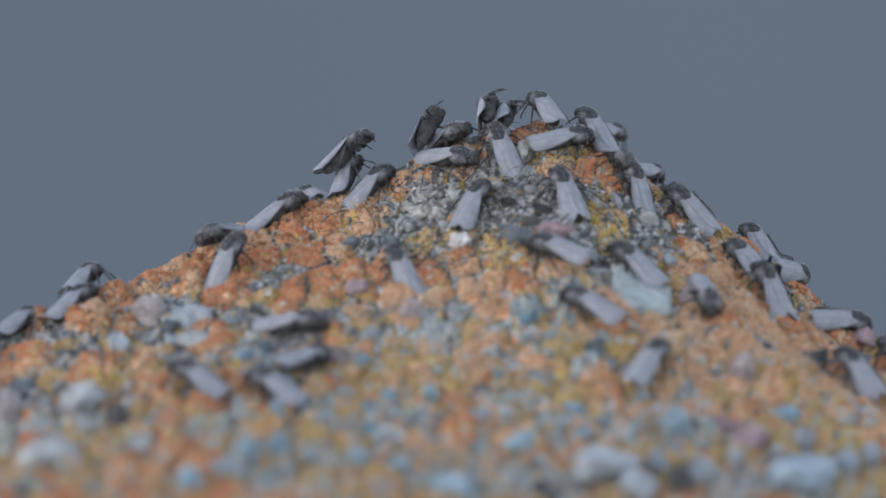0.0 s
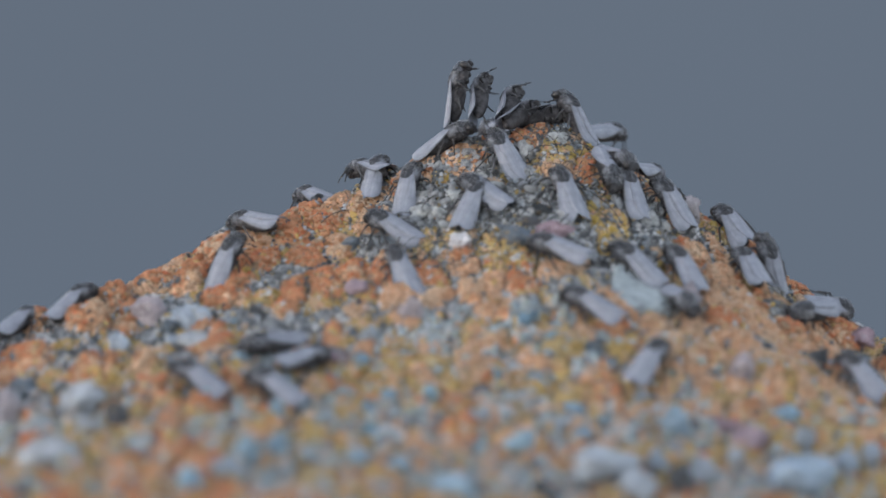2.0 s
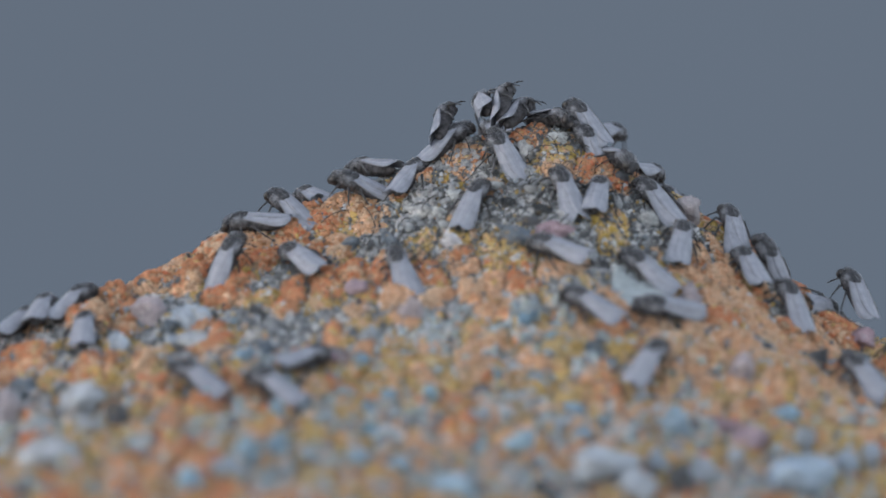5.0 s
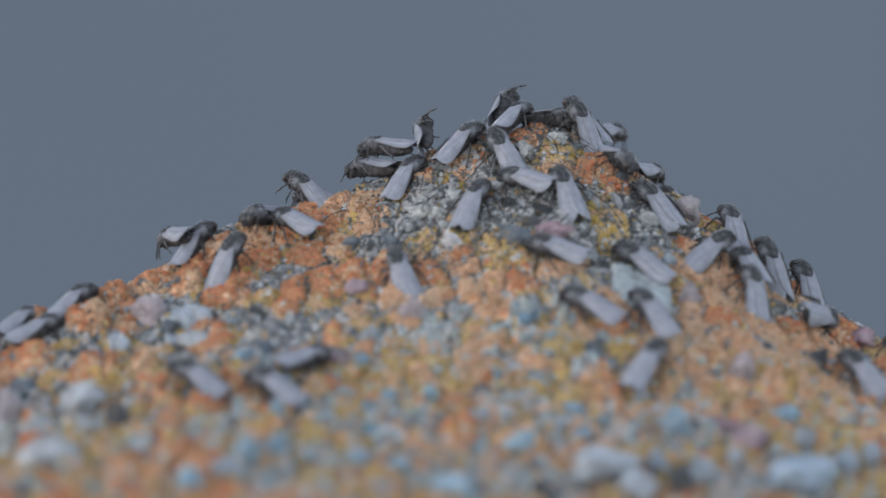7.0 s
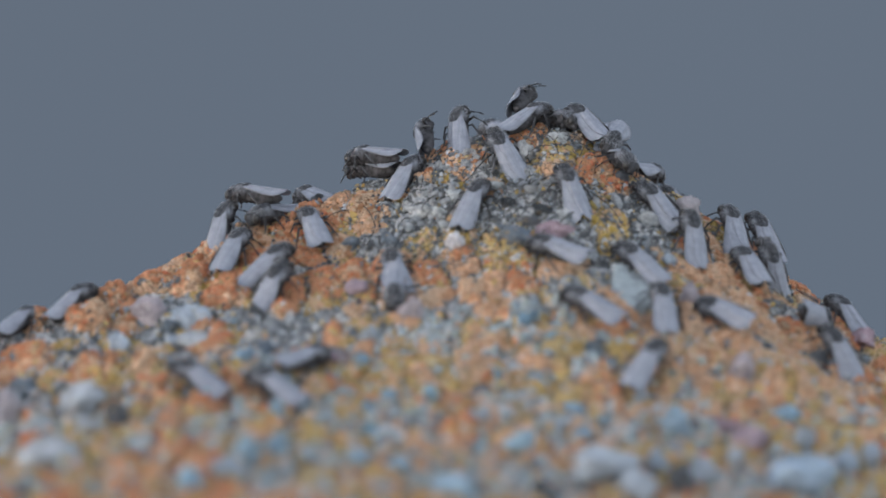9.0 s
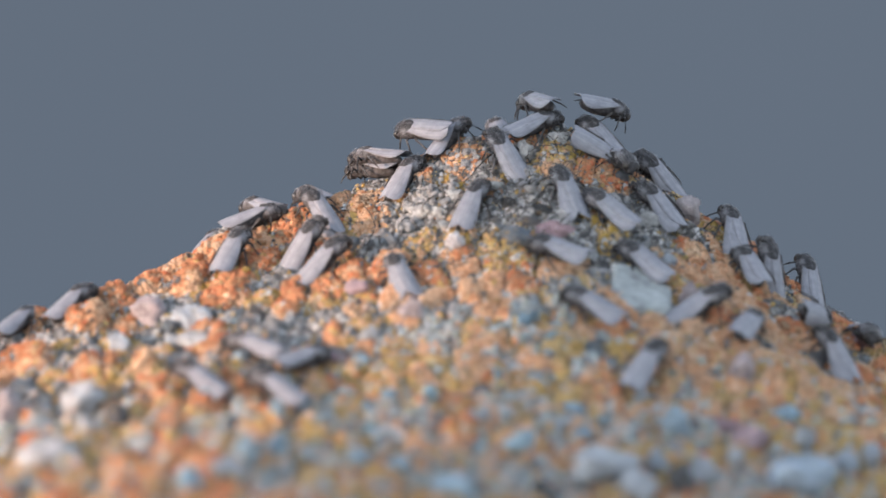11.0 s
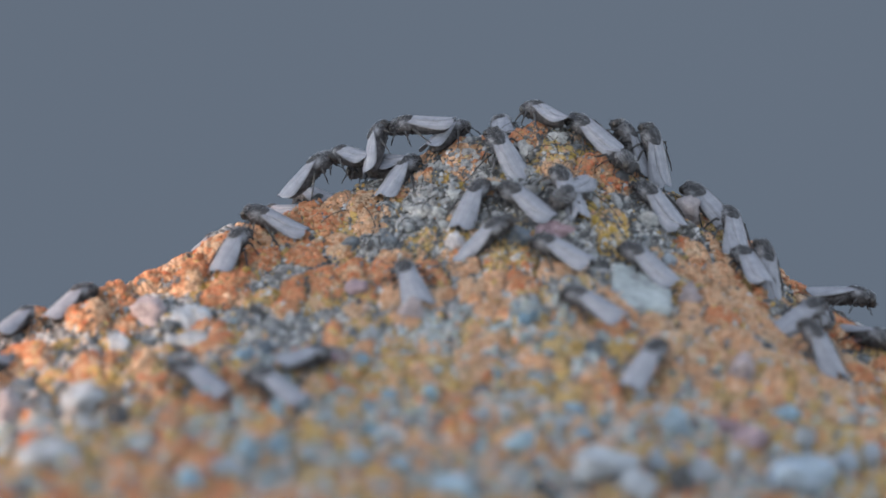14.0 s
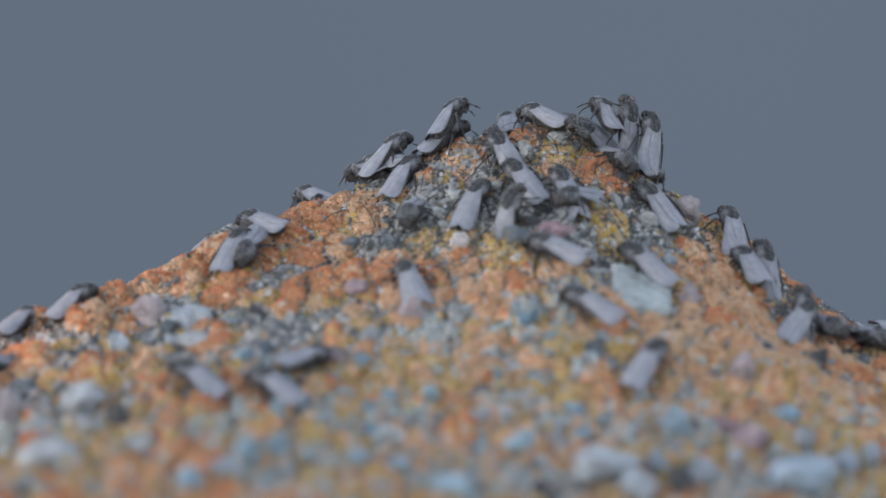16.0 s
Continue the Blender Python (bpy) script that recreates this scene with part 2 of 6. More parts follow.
def ridge(x):
    return sum(np.interp(x + d, RIDGE_X, RIDGE_Z) * w for d, w in ((-2.4, 0.12), (-1.2, 0.23), (0, 0.3), (1.2, 0.23), (2.4, 0.12)))


def bend(x):
    """The ridge curves towards the viewer on both sides."""
    return -20 * (np.abs(x - 8) / 60) ** 1.5


def height(x, y):
    """The mound's height at x, y; all in millimetres."""
    r = ridge(x)
    y = y - bend(x)
    s = np.sqrt(np.maximum(-y, 0) ** 2 + 9) - 3
    front = r + (-12 - 0.0015 * np.minimum(np.abs(x - 8), 60) ** 2 - 0.06 * s - 0.002 * np.maximum(s - 70, 0) ** 1.5 - r) * (1 - np.exp(-(s / 32) ** 1.05))
    front = front - 0.11 * np.clip(x + 22, 0, 90) * np.clip((s - 30) / 30, 0, 1)
    q = np.sqrt(np.maximum(y, 0) ** 2 + 16) - 4
    back = r + (-60 - r) * (1 - np.exp(-(q / 45) ** 1.3))
    return np.where(y < 0, front, back)


def normal(x, y, e=1.5):
    gx = (height(x + e, y) - height(x - e, y)) / (2 * e)
    gy = (height(x, y + e) - height(x, y - e)) / (2 * e)
    return Vector((-float(gx), -float(gy), 1.0)).normalized()

def lattice(x, y, seed):
    """Smooth value noise from -1 to 1 on a unit lattice."""
    xi, yi = np.floor(x).astype(np.int64), np.floor(y).astype(np.int64)
    fx, fy = x - xi, y - yi
    fx, fy = fx * fx * (3 - 2 * fx), fy * fy * (3 - 2 * fy)

    def corner(a, b):
        h = (a * 374761393 + b * 668265263 + seed * 974711) & 0x7FFFFFFF
        h = ((h ^ (h >> 13)) * 1274126177) & 0x7FFFFFFF
        return ((h ^ (h >> 16)) & 0xFFFF) / 32767.5 - 1

    low = corner(xi, yi) * (1 - fx) + corner(xi + 1, yi) * fx
    top = corner(xi, yi + 1) * (1 - fx) + corner(xi + 1, yi + 1) * fx
    return low * (1 - fy) + top * fy


def cushions(x, y, seed=200):
    """The cushion of crust that x, y lies in: its centre, the share of the way to its rim, and a random number of its own."""
    sx, sy = 4.0, 4.6
    near, second = np.full(np.shape(x), 9e9), np.full(np.shape(x), 9e9)
    hx, hy, own = np.zeros(np.shape(x)), np.zeros(np.shape(x)), np.zeros(np.shape(x))
    wx, wy = x + 0.9 * lattice(x / 2.2, y / 2.2, seed + 5), y + 0.9 * lattice(x / 2.2, y / 2.2, seed + 6)
    ix, iy = np.floor(wx / sx), np.floor(wy / sy)
    for i in (-1, 0, 1):
        for j in (-1, 0, 1):
            px = (ix + i + 0.5 + 0.42 * lattice(ix + i, iy + j, seed)) * sx
            py = (iy + j + 0.5 + 0.42 * lattice(ix + i, iy + j, seed + 1)) * sy
            grow = 1 + 0.3 * lattice(ix + i, iy + j, seed + 3)
            d = np.hypot(wx - px, (wy - py) * 0.87) / grow
            better = d < near
            second = np.where(better, near, np.minimum(second, d))
            hx, hy, own = np.where(better, px, hx), np.where(better, py, hy), np.where(better, lattice(ix + i, iy + j, seed + 2), own)
            near = np.where(better, d, near)
    return hx, hy, near / np.maximum(second, 1e-6), own


RUST_KNOLLS = [(-40.7, -19.2, 2.6, 0.9), (-43.0, -25.4, 4.2, 2.3), (-48.6, -33.6, 4.0, 1.8), (-40.6, -39.2, 3.6, 1.4), (-31.6, -20.5, 2.8, 1.5), (-36.8, -16.4, 2.5, 0.8), (-34.8, -40.2, 2.4, 1.6), (-25.0, -25.1, 2.5, 1.4), (-19.2, -31.0, 2.1, 1.3), (-50.2, -22.2, 2.8, 1.4), (20.1, -5.9, 2.5, 0.6), (4.9, -6.3, 1.8, 0.6), (17.4, -2.6, 1.8, 0.5), (-2.5, -7.0, 1.7, 0.5)]


def knolls(x, y):
    """Rounded lumps overgrown with orange lichen, most of them on the left shoulder."""
    rise = np.zeros(np.shape(x))
    for px, py, rx, rz in RUST_KNOLLS:
        away = ((x - px) / (0.7 * rx)) ** 2 + ((y - py) / (0.58 * rx)) ** 2 + 0.22 * lattice(x / 1.7, y / 1.7, 87)
        rise = np.maximum(rise, rz * 1.25 * np.sqrt(np.clip(1 - away, 0, 1)))
    return rise


def surface(x, y):
    """The rough rock face: the mound with lumps, cushions of crust and pits, in millimetres."""
    hx, hy, share, own = cushions(x, y)
    swell = (1.35 + 0.5 * own) * (0.45 - share ** 3)
    lumps = 0.75 * lattice(x / 8, y / 8, 3) + 0.25 * lattice(x / 3.1, y / 3.1, 5) + 0.15 * lattice(x / 1.2, y / 1.2, 9)
    far = 2.5 * lattice(x / 30, y / 30, 21) * np.clip((np.abs(x) - 62) / 40, 0, 1)
    return height(x, y) + lumps + swell + knolls(x, y) + far - 0.4


# patches: centre x, y and half widths, in millimetres
PALE_STONES = [(-29.9, -28.6, 2.72, 2.04), (-29.1, -33.8, 2.35, 1.34), (-32.6, -31.9, 1.35, 1.01), (-41.5, -48.9, 2.82, 2.18), (-43.6, -64.7, 3.66, 1.53), (-22.6, -75.0, 2.12, 1.0), (3.8, -57.7, 1.25, 0.56), (16.7, -67.0, 4.24, 1.52), (20.8, -69.8, 2.7, 1.38), (39.2, -62.4, 3.7, 1.72), (28.0, -63.7, 1.84, 1.23), (31.9, -60.6, 1.11, 0.93), (-49.7, -47.7, 1.61, 1.93), (23.1, -62.3, 1.35, 1.23), (-39.2, -58.4, 1.25, 0.87), (40.4, -54.8, 1.07, 1.26), (44.7, -58.1, 1.56, 0.94), (47.7, -55.1, 1.26, 1.13), (-8.6, -37.4, 1.19, 1.13), (-38.3, -32.4, 1.95, 1.48), (22.5, -48.4, 0.96, 0.77), (27.8, -21.1, 1.18, 0.9)]
BLUE_STONES = [(-18.3, -58.9, 1.12, 0.93), (-17.7, -68.9, 1.08, 0.9), (-8.9, -70.5, 1.32, 1.14), (-4.7, -70.9, 1.73, 0.9), (0.9, -74.4, 3.07, 1.36), (-20.8, -70.7, 1.2, 1.26), (-26.2, -78.3, 1.75, 1.34), (-8.5, -53.7, 1.07, 0.76), (-8.0, -58.8, 1.06, 0.87), (8.6, -63.8, 1.59, 1.1), (14.3, -52.7, 1.84, 1.01), (10.4, -46.5, 0.97, 0.71), (25.5, -55.6, 1.57, 1.57), (38.9, -48.6, 1.93, 1.16), (9.7, -36.9, 1.53, 0.86), (-1.5, -53.9, 1.14, 0.95), (-26.6, -51.6, 0.95, 0.76), (6.2, -46.9, 0.84, 0.97), (18.1, -54.0, 0.95, 0.63), (4.0, -64.4, 0.73, 0.61), (-6.0, -52.8, 0.95, 0.63), (-23.1, -42.3, 1.5, 1.11), (12.6, -40.3, 0.85, 0.66)]
PINK_STONES = [(14.3, -19.7, 2.64, 1.25), (-10.5, -27.6, 1.91, 1.23), (32.2, -51.2, 2.23, 1.27), (34.4, -55.2, 1.89, 1.57), (52.1, -20.0, 2.93, 1.47), (-12.0, -42.9, 0.98, 0.78)]
ROSE_STONES = [(29.8, -28.3, 1.36, 1.23), (31.0, -8.6, 1.65, 2.08), (-35.7, -24.6, 2.34, 2.13), (-3.6, -33.5, 1.54, 1.34), (34.7, -42.7, 2.02, 1.7), (-49.7, -48.8, 1.93, 2.25), (-12.0, -42.9, 0.98, 0.78)]
WHITE_STONES = [(10.4, -6.5, 1.5, 1.7), (1.8, -12.1, 1.4, 1.1), (6.4, -11.6, 1.1, 0.9), (10.8, -12.6, 0.75, 0.9), (14.9, -4.4, 1.5, 0.8), (-2.9, -12.6, 1.7, 0.9), (-0.6, -13.4, 1.3, 0.8), (0.1, -15.6, 1.3, 0.8), (-5.7, -9.4, 1.1, 0.8), (25.9, -14.1, 1.5, 0.8), (15.6, -23.0, 1.38, 0.62)]
SLATE_STONES = [(-48.8, -41.9, 1.97, 1.64), (-12.8, -40.3, 1.51, 0.99), (17.4, -41.9, 1.24, 0.92), (22.9, -37.5, 1.52, 0.93), (-6.3, -16.4, 1.41, 1.27), (9.1, -21.5, 2.08, 1.25), (-11.6, -15.4, 1.2, 0.92), (-32.8, -29.8, 1.36, 1.02), (-39.5, -30.7, 1.02, 0.81), (-20.7, -39.4, 1.32, 0.99)]
DARK_STONES = [(-36.5, -54.5, 1.39, 1.26), (10.4, -74.2, 1.78, 1.18), (25.2, -67.4, 1.33, 1.51), (44.8, -33.0, 1.35, 1.48), (-16.2, -5.1, 1.45, 0.87), (12.4, -16.4, 1.4, 0.84), (8.2, -14.7, 1.27, 0.85), (10.9, -18.3, 1.4, 0.7), (22.6, -9.1, 1.07, 1.07), (-22.6, -30.5, 1.15, 0.95)]
ORANGE = [(-20.0, -16.1, 7.7, 5.4), (-13.1, -10.9, 5.7, 4.5), (-31.9, -17.6, 6.3, 4.3), (-21.0, -22.4, 5.5, 3.6), (5.2, -28.4, 6.8, 4.8), (4.8, -6.1, 2.2, 2.0), (0.4, -3.8, 1.8, 2.2), (19.2, -7.4, 3.6, 3.6), (11.3, -3.3, 2.9, 2.4), (32.0, -17.0, 4.2, 4.5), (36.4, -22.8, 4.8, 5.1), (27.2, -42.9, 9.8, 3.7), (2.2, -62.2, 10.5, 5.4), (-32.3, -61.6, 11.0, 8.4), (-40.1, -37.0, 4.7, 5.5), (-43.7, -24.7, 5.5, 4.6), (-48.7, -33.1, 4.7, 4.8), (-9.7, -31.8, 6.1, 3.5), (7.5, -44.2, 7.8, 3.9), (41.8, -29.7, 5.4, 5.3), (45.9, -39.6, 5.3, 6.5), (-33.5, -74.6, 9.1, 5.8), (-5.4, -51.0, 7.0, 2.8)]
YELLOW = [(19.6, -12.2, 2.8, 2.6), (21.2, -16.2, 4.2, 2.3), (-3.1, -16.3, 3.5, 2.0), (-13.8, -29.7, 4.1, 2.9), (5.3, -19.6, 2.8, 2.2), (29.1, -57.5, 5.6, 3.1), (-5.5, -42.9, 5.2, 3.6), (22.6, -41.8, 3.9, 3.8), (2.3, -46.6, 3.9, 3.4), (8.0, -23.1, 3.4, 2.0), (-0.3, -10.8, 2.9, 2.1), (42.2, -52.9, 3.8, 3.1), (-13.9, -60.3, 3.7, 3.3), (-26.8, -18.8, 2.8, 2.4)]
GREY = [(11.7, -15.6, 6.3, 4.0), (-2.4, -11.2, 5.7, 3.6), (25.8, -15.4, 4.9, 3.2), (1.1, -8.3, 4.3, 2.1), (-6.6, -15.1, 3.5, 3.2), (-34.8, -23.6, 4.1, 4.3), (-24.1, -38.4, 6.0, 5.2), (9.7, -37.7, 4.0, 2.6), (-10.3, -57.0, 8.1, 3.6), (12.4, -53.1, 7.6, 3.1), (-45.4, -47.4, 6.4, 7.3), (24.9, -55.0, 5.7, 4.7), (5.8, -69.8, 7.2, 4.6), (-17.2, -67.0, 5.4, 4.6), (37.0, -60.0, 7.4, 3.8), (-46.1, -27.5, 6.8, 2.9)]



def patchy(x, y, spots, seed):
    best = np.full(x.shape, -9.0)
    for px, py, rx, ry in spots:
        best = np.maximum(best, 1 - np.sqrt(((x - px) / rx) ** 2 + ((y - py) / ry) ** 2))
    return best + 0.4 * lattice(x / 4.0, y / 4.0, seed) + 0.5 * lattice(x / 1.5, y / 1.5, seed + 1)


def crust_kind(x, y):
    """Which crust grows at x, y: 0 orange lichen, 1 ochre lichen, 2 grey grit; one kind to a cushion, grit in the seams."""
    hx, hy, share, own = cushions(x, y)
    hx, hy = 0.75 * hx + 0.25 * x, 0.75 * hy + 0.25 * y
    so, sy, sg = patchy(hx, hy, ORANGE, 31), patchy(hx, hy, YELLOW, 41), patchy(hx, hy, GREY, 51)
    wild = lattice(hx / 5.0, hy / 5.0, 61) + 0.6 * own
    kind = np.where(wild > -0.1, 0, np.where((wild > -0.5) & ((hx > 13) | (hy < bend(hx) - 16)), 1, np.where(wild > -0.4, 0, 2)))
    sg = sg - 0.30 * np.clip((-34 - hy) / 6, 0, 1)
    best = np.maximum(np.maximum(so, sy), sg)
    kind = np.where(best > -0.15, np.where(best == so, 0, np.where(best == sy, 1, 2)), kind)
    front = np.clip((-30 - y) / 12, 0, 1)                 # lower down the crust is broken up into smaller patches
    mix = lattice(x / 2.1, y / 2.8, 65) + 0.5 * lattice(x / 1.0, y / 1.3, 66)
    kind = np.where((kind == 0) & (mix * front > 0.64), 2, np.where((kind == 0) & (mix * front < -0.45), 1, kind))
    bare = (kind == 0) & (hy < bend(hx) - 8)              # between the cushions on the left the rock is bare or yellow
    limit = np.where(hx < -20, 0.12, np.where(hx < -6, -0.35, -2.0))
    kind = np.where(bare & (own < limit), np.where(own < limit - 0.35, 1, 2), kind)
    kind = np.where(knolls(x, y) > 0.25, 0, kind)
    return np.where((share > 0.81) & (knolls(x, y) < 0.2) & (lattice(x / 1.6, y / 1.6, 63) > -0.25), np.where(lattice(x / 2.4, y / 2.4, 64) > 0.15, 1, 2), kind)


reach = np.geomspace(1, 90, 64)
xs = np.concatenate([-64.5 * reach[::-1], np.linspace(-64, 64, 273), 64.5 * reach])
ys = np.concatenate([-100.5 * reach[::-1], np.linspace(-100, 12, 239), 12.5 + 60 * (reach - 1)])
gx, gy = np.meshgrid(xs, ys)
far = np.maximum(np.hypot(gx, gy) - 130, 0)             # beyond its top the rock falls away as a rough crag
gz = surface(gx, np.clip(gy, -900, 900)) + 0.02 - 0.9 * far + 0.10 * far * lattice(gx / 900, gy / 900, 71) + 0.05 * far * lattice(gx / 260, gy / 260, 72)
verts = np.stack([gx, gy, gz], -1).reshape(-1, 3) * MM
nx, ny = len(xs), len(ys)
faces = [(j * nx + i, j * nx + i + 1, (j + 1) * nx + i + 1, (j + 1) * nx + i) for j in range(ny - 1) for i in range(nx - 1)]
me = bpy.data.meshes.new("rock")
me.from_pydata(verts.tolist(), [], faces)
for bed in ROCK:
    me.materials.append(bed)
mid = lambda g: ((g[1:, 1:] + g[:-1, :-1]) / 2).ravel()
me.polygons.foreach_set("material_index", np.where(np.hypot(mid(gx), mid(gy)) > 120 + 15 * lattice(mid(gx) / 12, mid(gy) / 12, 77), 3, crust_kind(mid(gx), mid(gy))).astype(np.int32))
me.polygons.foreach_set("use_smooth", np.ones(len(faces), dtype=bool))
rock = tagged(new("rock", me), "lichen-crusted rough rock summit in orange, ochre and grey", "rock", kind="structure")

bm = bmesh.new()
bmesh.ops.create_grid(bm, x_segments=40, y_segments=40, size=1500, matrix=pose(0, 0, -5))
me = bpy.data.meshes.new("ground")
bm.to_mesh(me)
bm.free()
me.materials.append(GROUND)
tagged(new("ground", me), "grey level shore land far below the rock", "ground", kind="structure")

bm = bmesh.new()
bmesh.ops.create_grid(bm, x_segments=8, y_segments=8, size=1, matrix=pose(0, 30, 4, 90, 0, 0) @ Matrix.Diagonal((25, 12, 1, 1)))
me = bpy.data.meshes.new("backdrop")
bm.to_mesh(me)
me.materials.append(GLOWING_DISTANCE)
tagged(new("backdrop", me), "even blue-grey backdrop far behind the rock, glowing by itself", "backdrop", kind="structure")

# an unseen blocker added to hide the low sun, and for a while let it through
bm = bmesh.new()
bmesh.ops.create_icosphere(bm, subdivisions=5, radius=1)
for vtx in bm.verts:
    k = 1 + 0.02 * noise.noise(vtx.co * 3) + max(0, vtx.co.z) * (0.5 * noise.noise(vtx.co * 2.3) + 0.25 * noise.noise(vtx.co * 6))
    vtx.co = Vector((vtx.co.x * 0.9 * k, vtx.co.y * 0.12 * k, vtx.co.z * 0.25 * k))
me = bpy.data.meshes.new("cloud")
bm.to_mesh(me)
me.materials.append(BLOCKER)
cloud = tagged(new("cloud", me), "unseen grey blocker added to shade the low sun", "cloud")
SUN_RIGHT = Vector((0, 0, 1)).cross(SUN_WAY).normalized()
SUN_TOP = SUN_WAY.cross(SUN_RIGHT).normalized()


def blocker_at(edge):
    """The sun blocker's pose when its slanting lower edge shades all that lies beyond edge (mm) towards the right and
    the top in the sun's view.
    """
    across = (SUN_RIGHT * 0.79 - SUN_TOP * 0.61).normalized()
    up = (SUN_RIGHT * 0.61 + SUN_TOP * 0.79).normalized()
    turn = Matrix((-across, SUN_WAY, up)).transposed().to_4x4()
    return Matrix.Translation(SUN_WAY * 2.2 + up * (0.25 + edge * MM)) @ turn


# ---- crust on the rock: crumbs of lichen and grit, stones set in it ----
def slopes(x, y, e=0.6):
    n = np.stack([-(surface(x + e, y) - surface(x - e, y)) / (2 * e), -(surface(x, y + e) - surface(x, y - e)) / (2 * e), np.ones_like(x)], -1)
    return n / np.linalg.norm(n, axis=1)[:, None]


rng = np.random.default_rng(7)
bm = bmesh.new()
bmesh.ops.create_icosphere(bm, subdivisions=3, radius=1)
bm.verts.ensure_lookup_table()
BALL_V = np.array([v.co[:] for v in bm.verts])
BALL_F = np.array([[v.index for v in f.verts] for f in bm.faces])
bm.free()


def crumb_shape(cuts):
    """A unit ball without its hidden underside: vertices and triangles."""
    bm = bmesh.new()
    bmesh.ops.create_icosphere(bm, subdivisions=cuts, radius=1)
    bmesh.ops.delete(bm, geom=[v for v in bm.verts if v.co.z < -0.6], context="VERTS")
    bm.verts.index_update()
    shape = np.array([v.co[:] for v in bm.verts]), np.array([[v.index for v in f.verts] for f in bm.faces])
    bm.free()
    return shape


FINE_BIT, COARSE_BIT = crumb_shape(2), crumb_shape(1)


def crumb_layer(name, x, y, r, flat, lumpy, material, label, sink=0.1, tilt=0.28, shape=FINE_BIT):
    """Many small lumps joined into one sheet of crust."""
    bit_v, bit_f = shape
    n = slopes(x, y) + tilt * rng.normal(size=(len(x), 3))
    n /= np.linalg.norm(n, axis=1)[:, None]
    u = np.stack([n[:, 2], np.zeros_like(x), -n[:, 0]], -1)
    u /= np.linalg.norm(u, axis=1)[:, None]
    w = np.cross(n, u)
    a = rng.uniform(0, 2 * np.pi, len(x))[:, None]
    u, w = u * np.cos(a) + w * np.sin(a), w * np.cos(a) - u * np.sin(a)
    c = np.stack([x, y, surface(x, y)], -1) + n * (r * sink)[:, None]
    k = 1 + lumpy * rng.uniform(-1, 1, (len(x), len(bit_v), 1))
    p = bit_v[None] * k
    for _ in range(4):                                  # chip flat faces off each crumb
        d = rng.normal(size=(len(x), 1, 3))
        d /= np.linalg.norm(d, axis=2)[:, :, None]
        over = np.maximum((p * d).sum(2) - rng.uniform(0.45, 0.9, (len(x), 1)), 0)
        p = p - over[:, :, None] * d * 0.9
    wide = rng.uniform(0.75, 1.3, len(x))
    q = c[:, None] + p[:, :, :1] * (u * (r * wide)[:, None])[:, None] + p[:, :, 1:2] * (w * (r / wide)[:, None])[:, None] + p[:, :, 2:] * (n * (r * flat)[:, None])[:, None]
    me = bpy.data.meshes.new(name)
    f = (bit_f[None] + (np.arange(len(x)) * len(bit_v))[:, None, None]).reshape(-1, 3)
    me.vertices.add(q.shape[0] * q.shape[1])
    me.vertices.foreach_set("co", (q * MM).astype(np.float32).ravel())
    me.loops.add(f.size)
    me.loops.foreach_set("vertex_index", f.astype(np.int32).ravel())
    me.polygons.add(len(f))
    me.polygons.foreach_set("loop_start", np.arange(0, f.size, 3, dtype=np.int32))
    me.polygons.foreach_set("use_smooth", np.ones(len(f), dtype=bool))
    me.update(calc_edges=True)
    me.materials.append(material)
    ob = tagged(new(name, me), label, kind="stuff")
    ob.parent = rock
    return ob


def scatter(x0, x1, y0, y1, step):
    gx, gy = np.meshgrid(np.arange(x0, x1, step), np.arange(y0, y1, step))
    return (gx + rng.uniform(-0.45, 0.45, gx.shape) * step).ravel(), (gy + rng.uniform(-0.45, 0.45, gy.shape) * step).ravel()


# near the ridge the crust is fine and sharp to see, towards the viewer coarser
cx, cy = (np.concatenate(v) for v in zip(scatter(-60, 60, -40, 6, 0.46), scatter(-58, 58, -98, -40, 0.72), scatter(-26, 42, -26, 2, 0.5)))
hx, hy, share, own = cushions(cx, cy)
coarse = np.where(cy < -40, 1.4, np.where((cy > -26) & (cx > -26) & (cx < 42), 0.80, 1.0)) * (1.1 - 0.35 * np.clip(share, 0, 1))
kind = crust_kind(cx, cy)
swap, dark = rng.uniform(0, 1, len(cx)), rng.uniform(0, 1, len(cx))
kind = np.where((kind == 1) & (dark > 0.5), np.where(dark > 0.68, 0, 2), kind)
top = (cy > bend(cx) - 24) & (cx > -9) & (cx < 27)                  # about the summit ochre, grit and dark crumbs are mingled, the dark partly as painted crevice shade
mingled = np.where(knolls(cx, cy) > 0.25, 0.08, 0.12 + 0.42 * share)
kind = np.where(top & (kind < 2) & (swap < mingled), np.where(swap < 0.5 * mingled, 2, 3), kind)
kind = np.where(swap < 0.03, 2, np.where(swap > 0.975, 1, kind))
# more grit is turned dark near the summit, standing in for shaded gaps
kind = np.where((kind == 2) & (dark < np.where((cy > bend(cx) - 24) & (cx > -12), 0.55, np.where(cy > bend(cx) - 24, 0.3, 0.04))), 3, kind)
reddish = own + 0.5 * lattice(hx / 9, hy / 9, 83) + 0.35 * lattice(cx / 1.4, cy / 1.4, 84)
kind = np.where((kind == 0) & (reddish > np.where(cx < -8, 0.12, 0.62) - 0.7 * (knolls(cx, cy) > 0.25)), 4, kind)
blend, other = rng.uniform(0, 1, len(cx)), rng.uniform(0, 1, len(cx))
loose = np.where(cx < -12, 0.26, 0.44) * np.clip((-30 - cy) / 14, 0, 1)             # lower down the kinds are strewn among each other
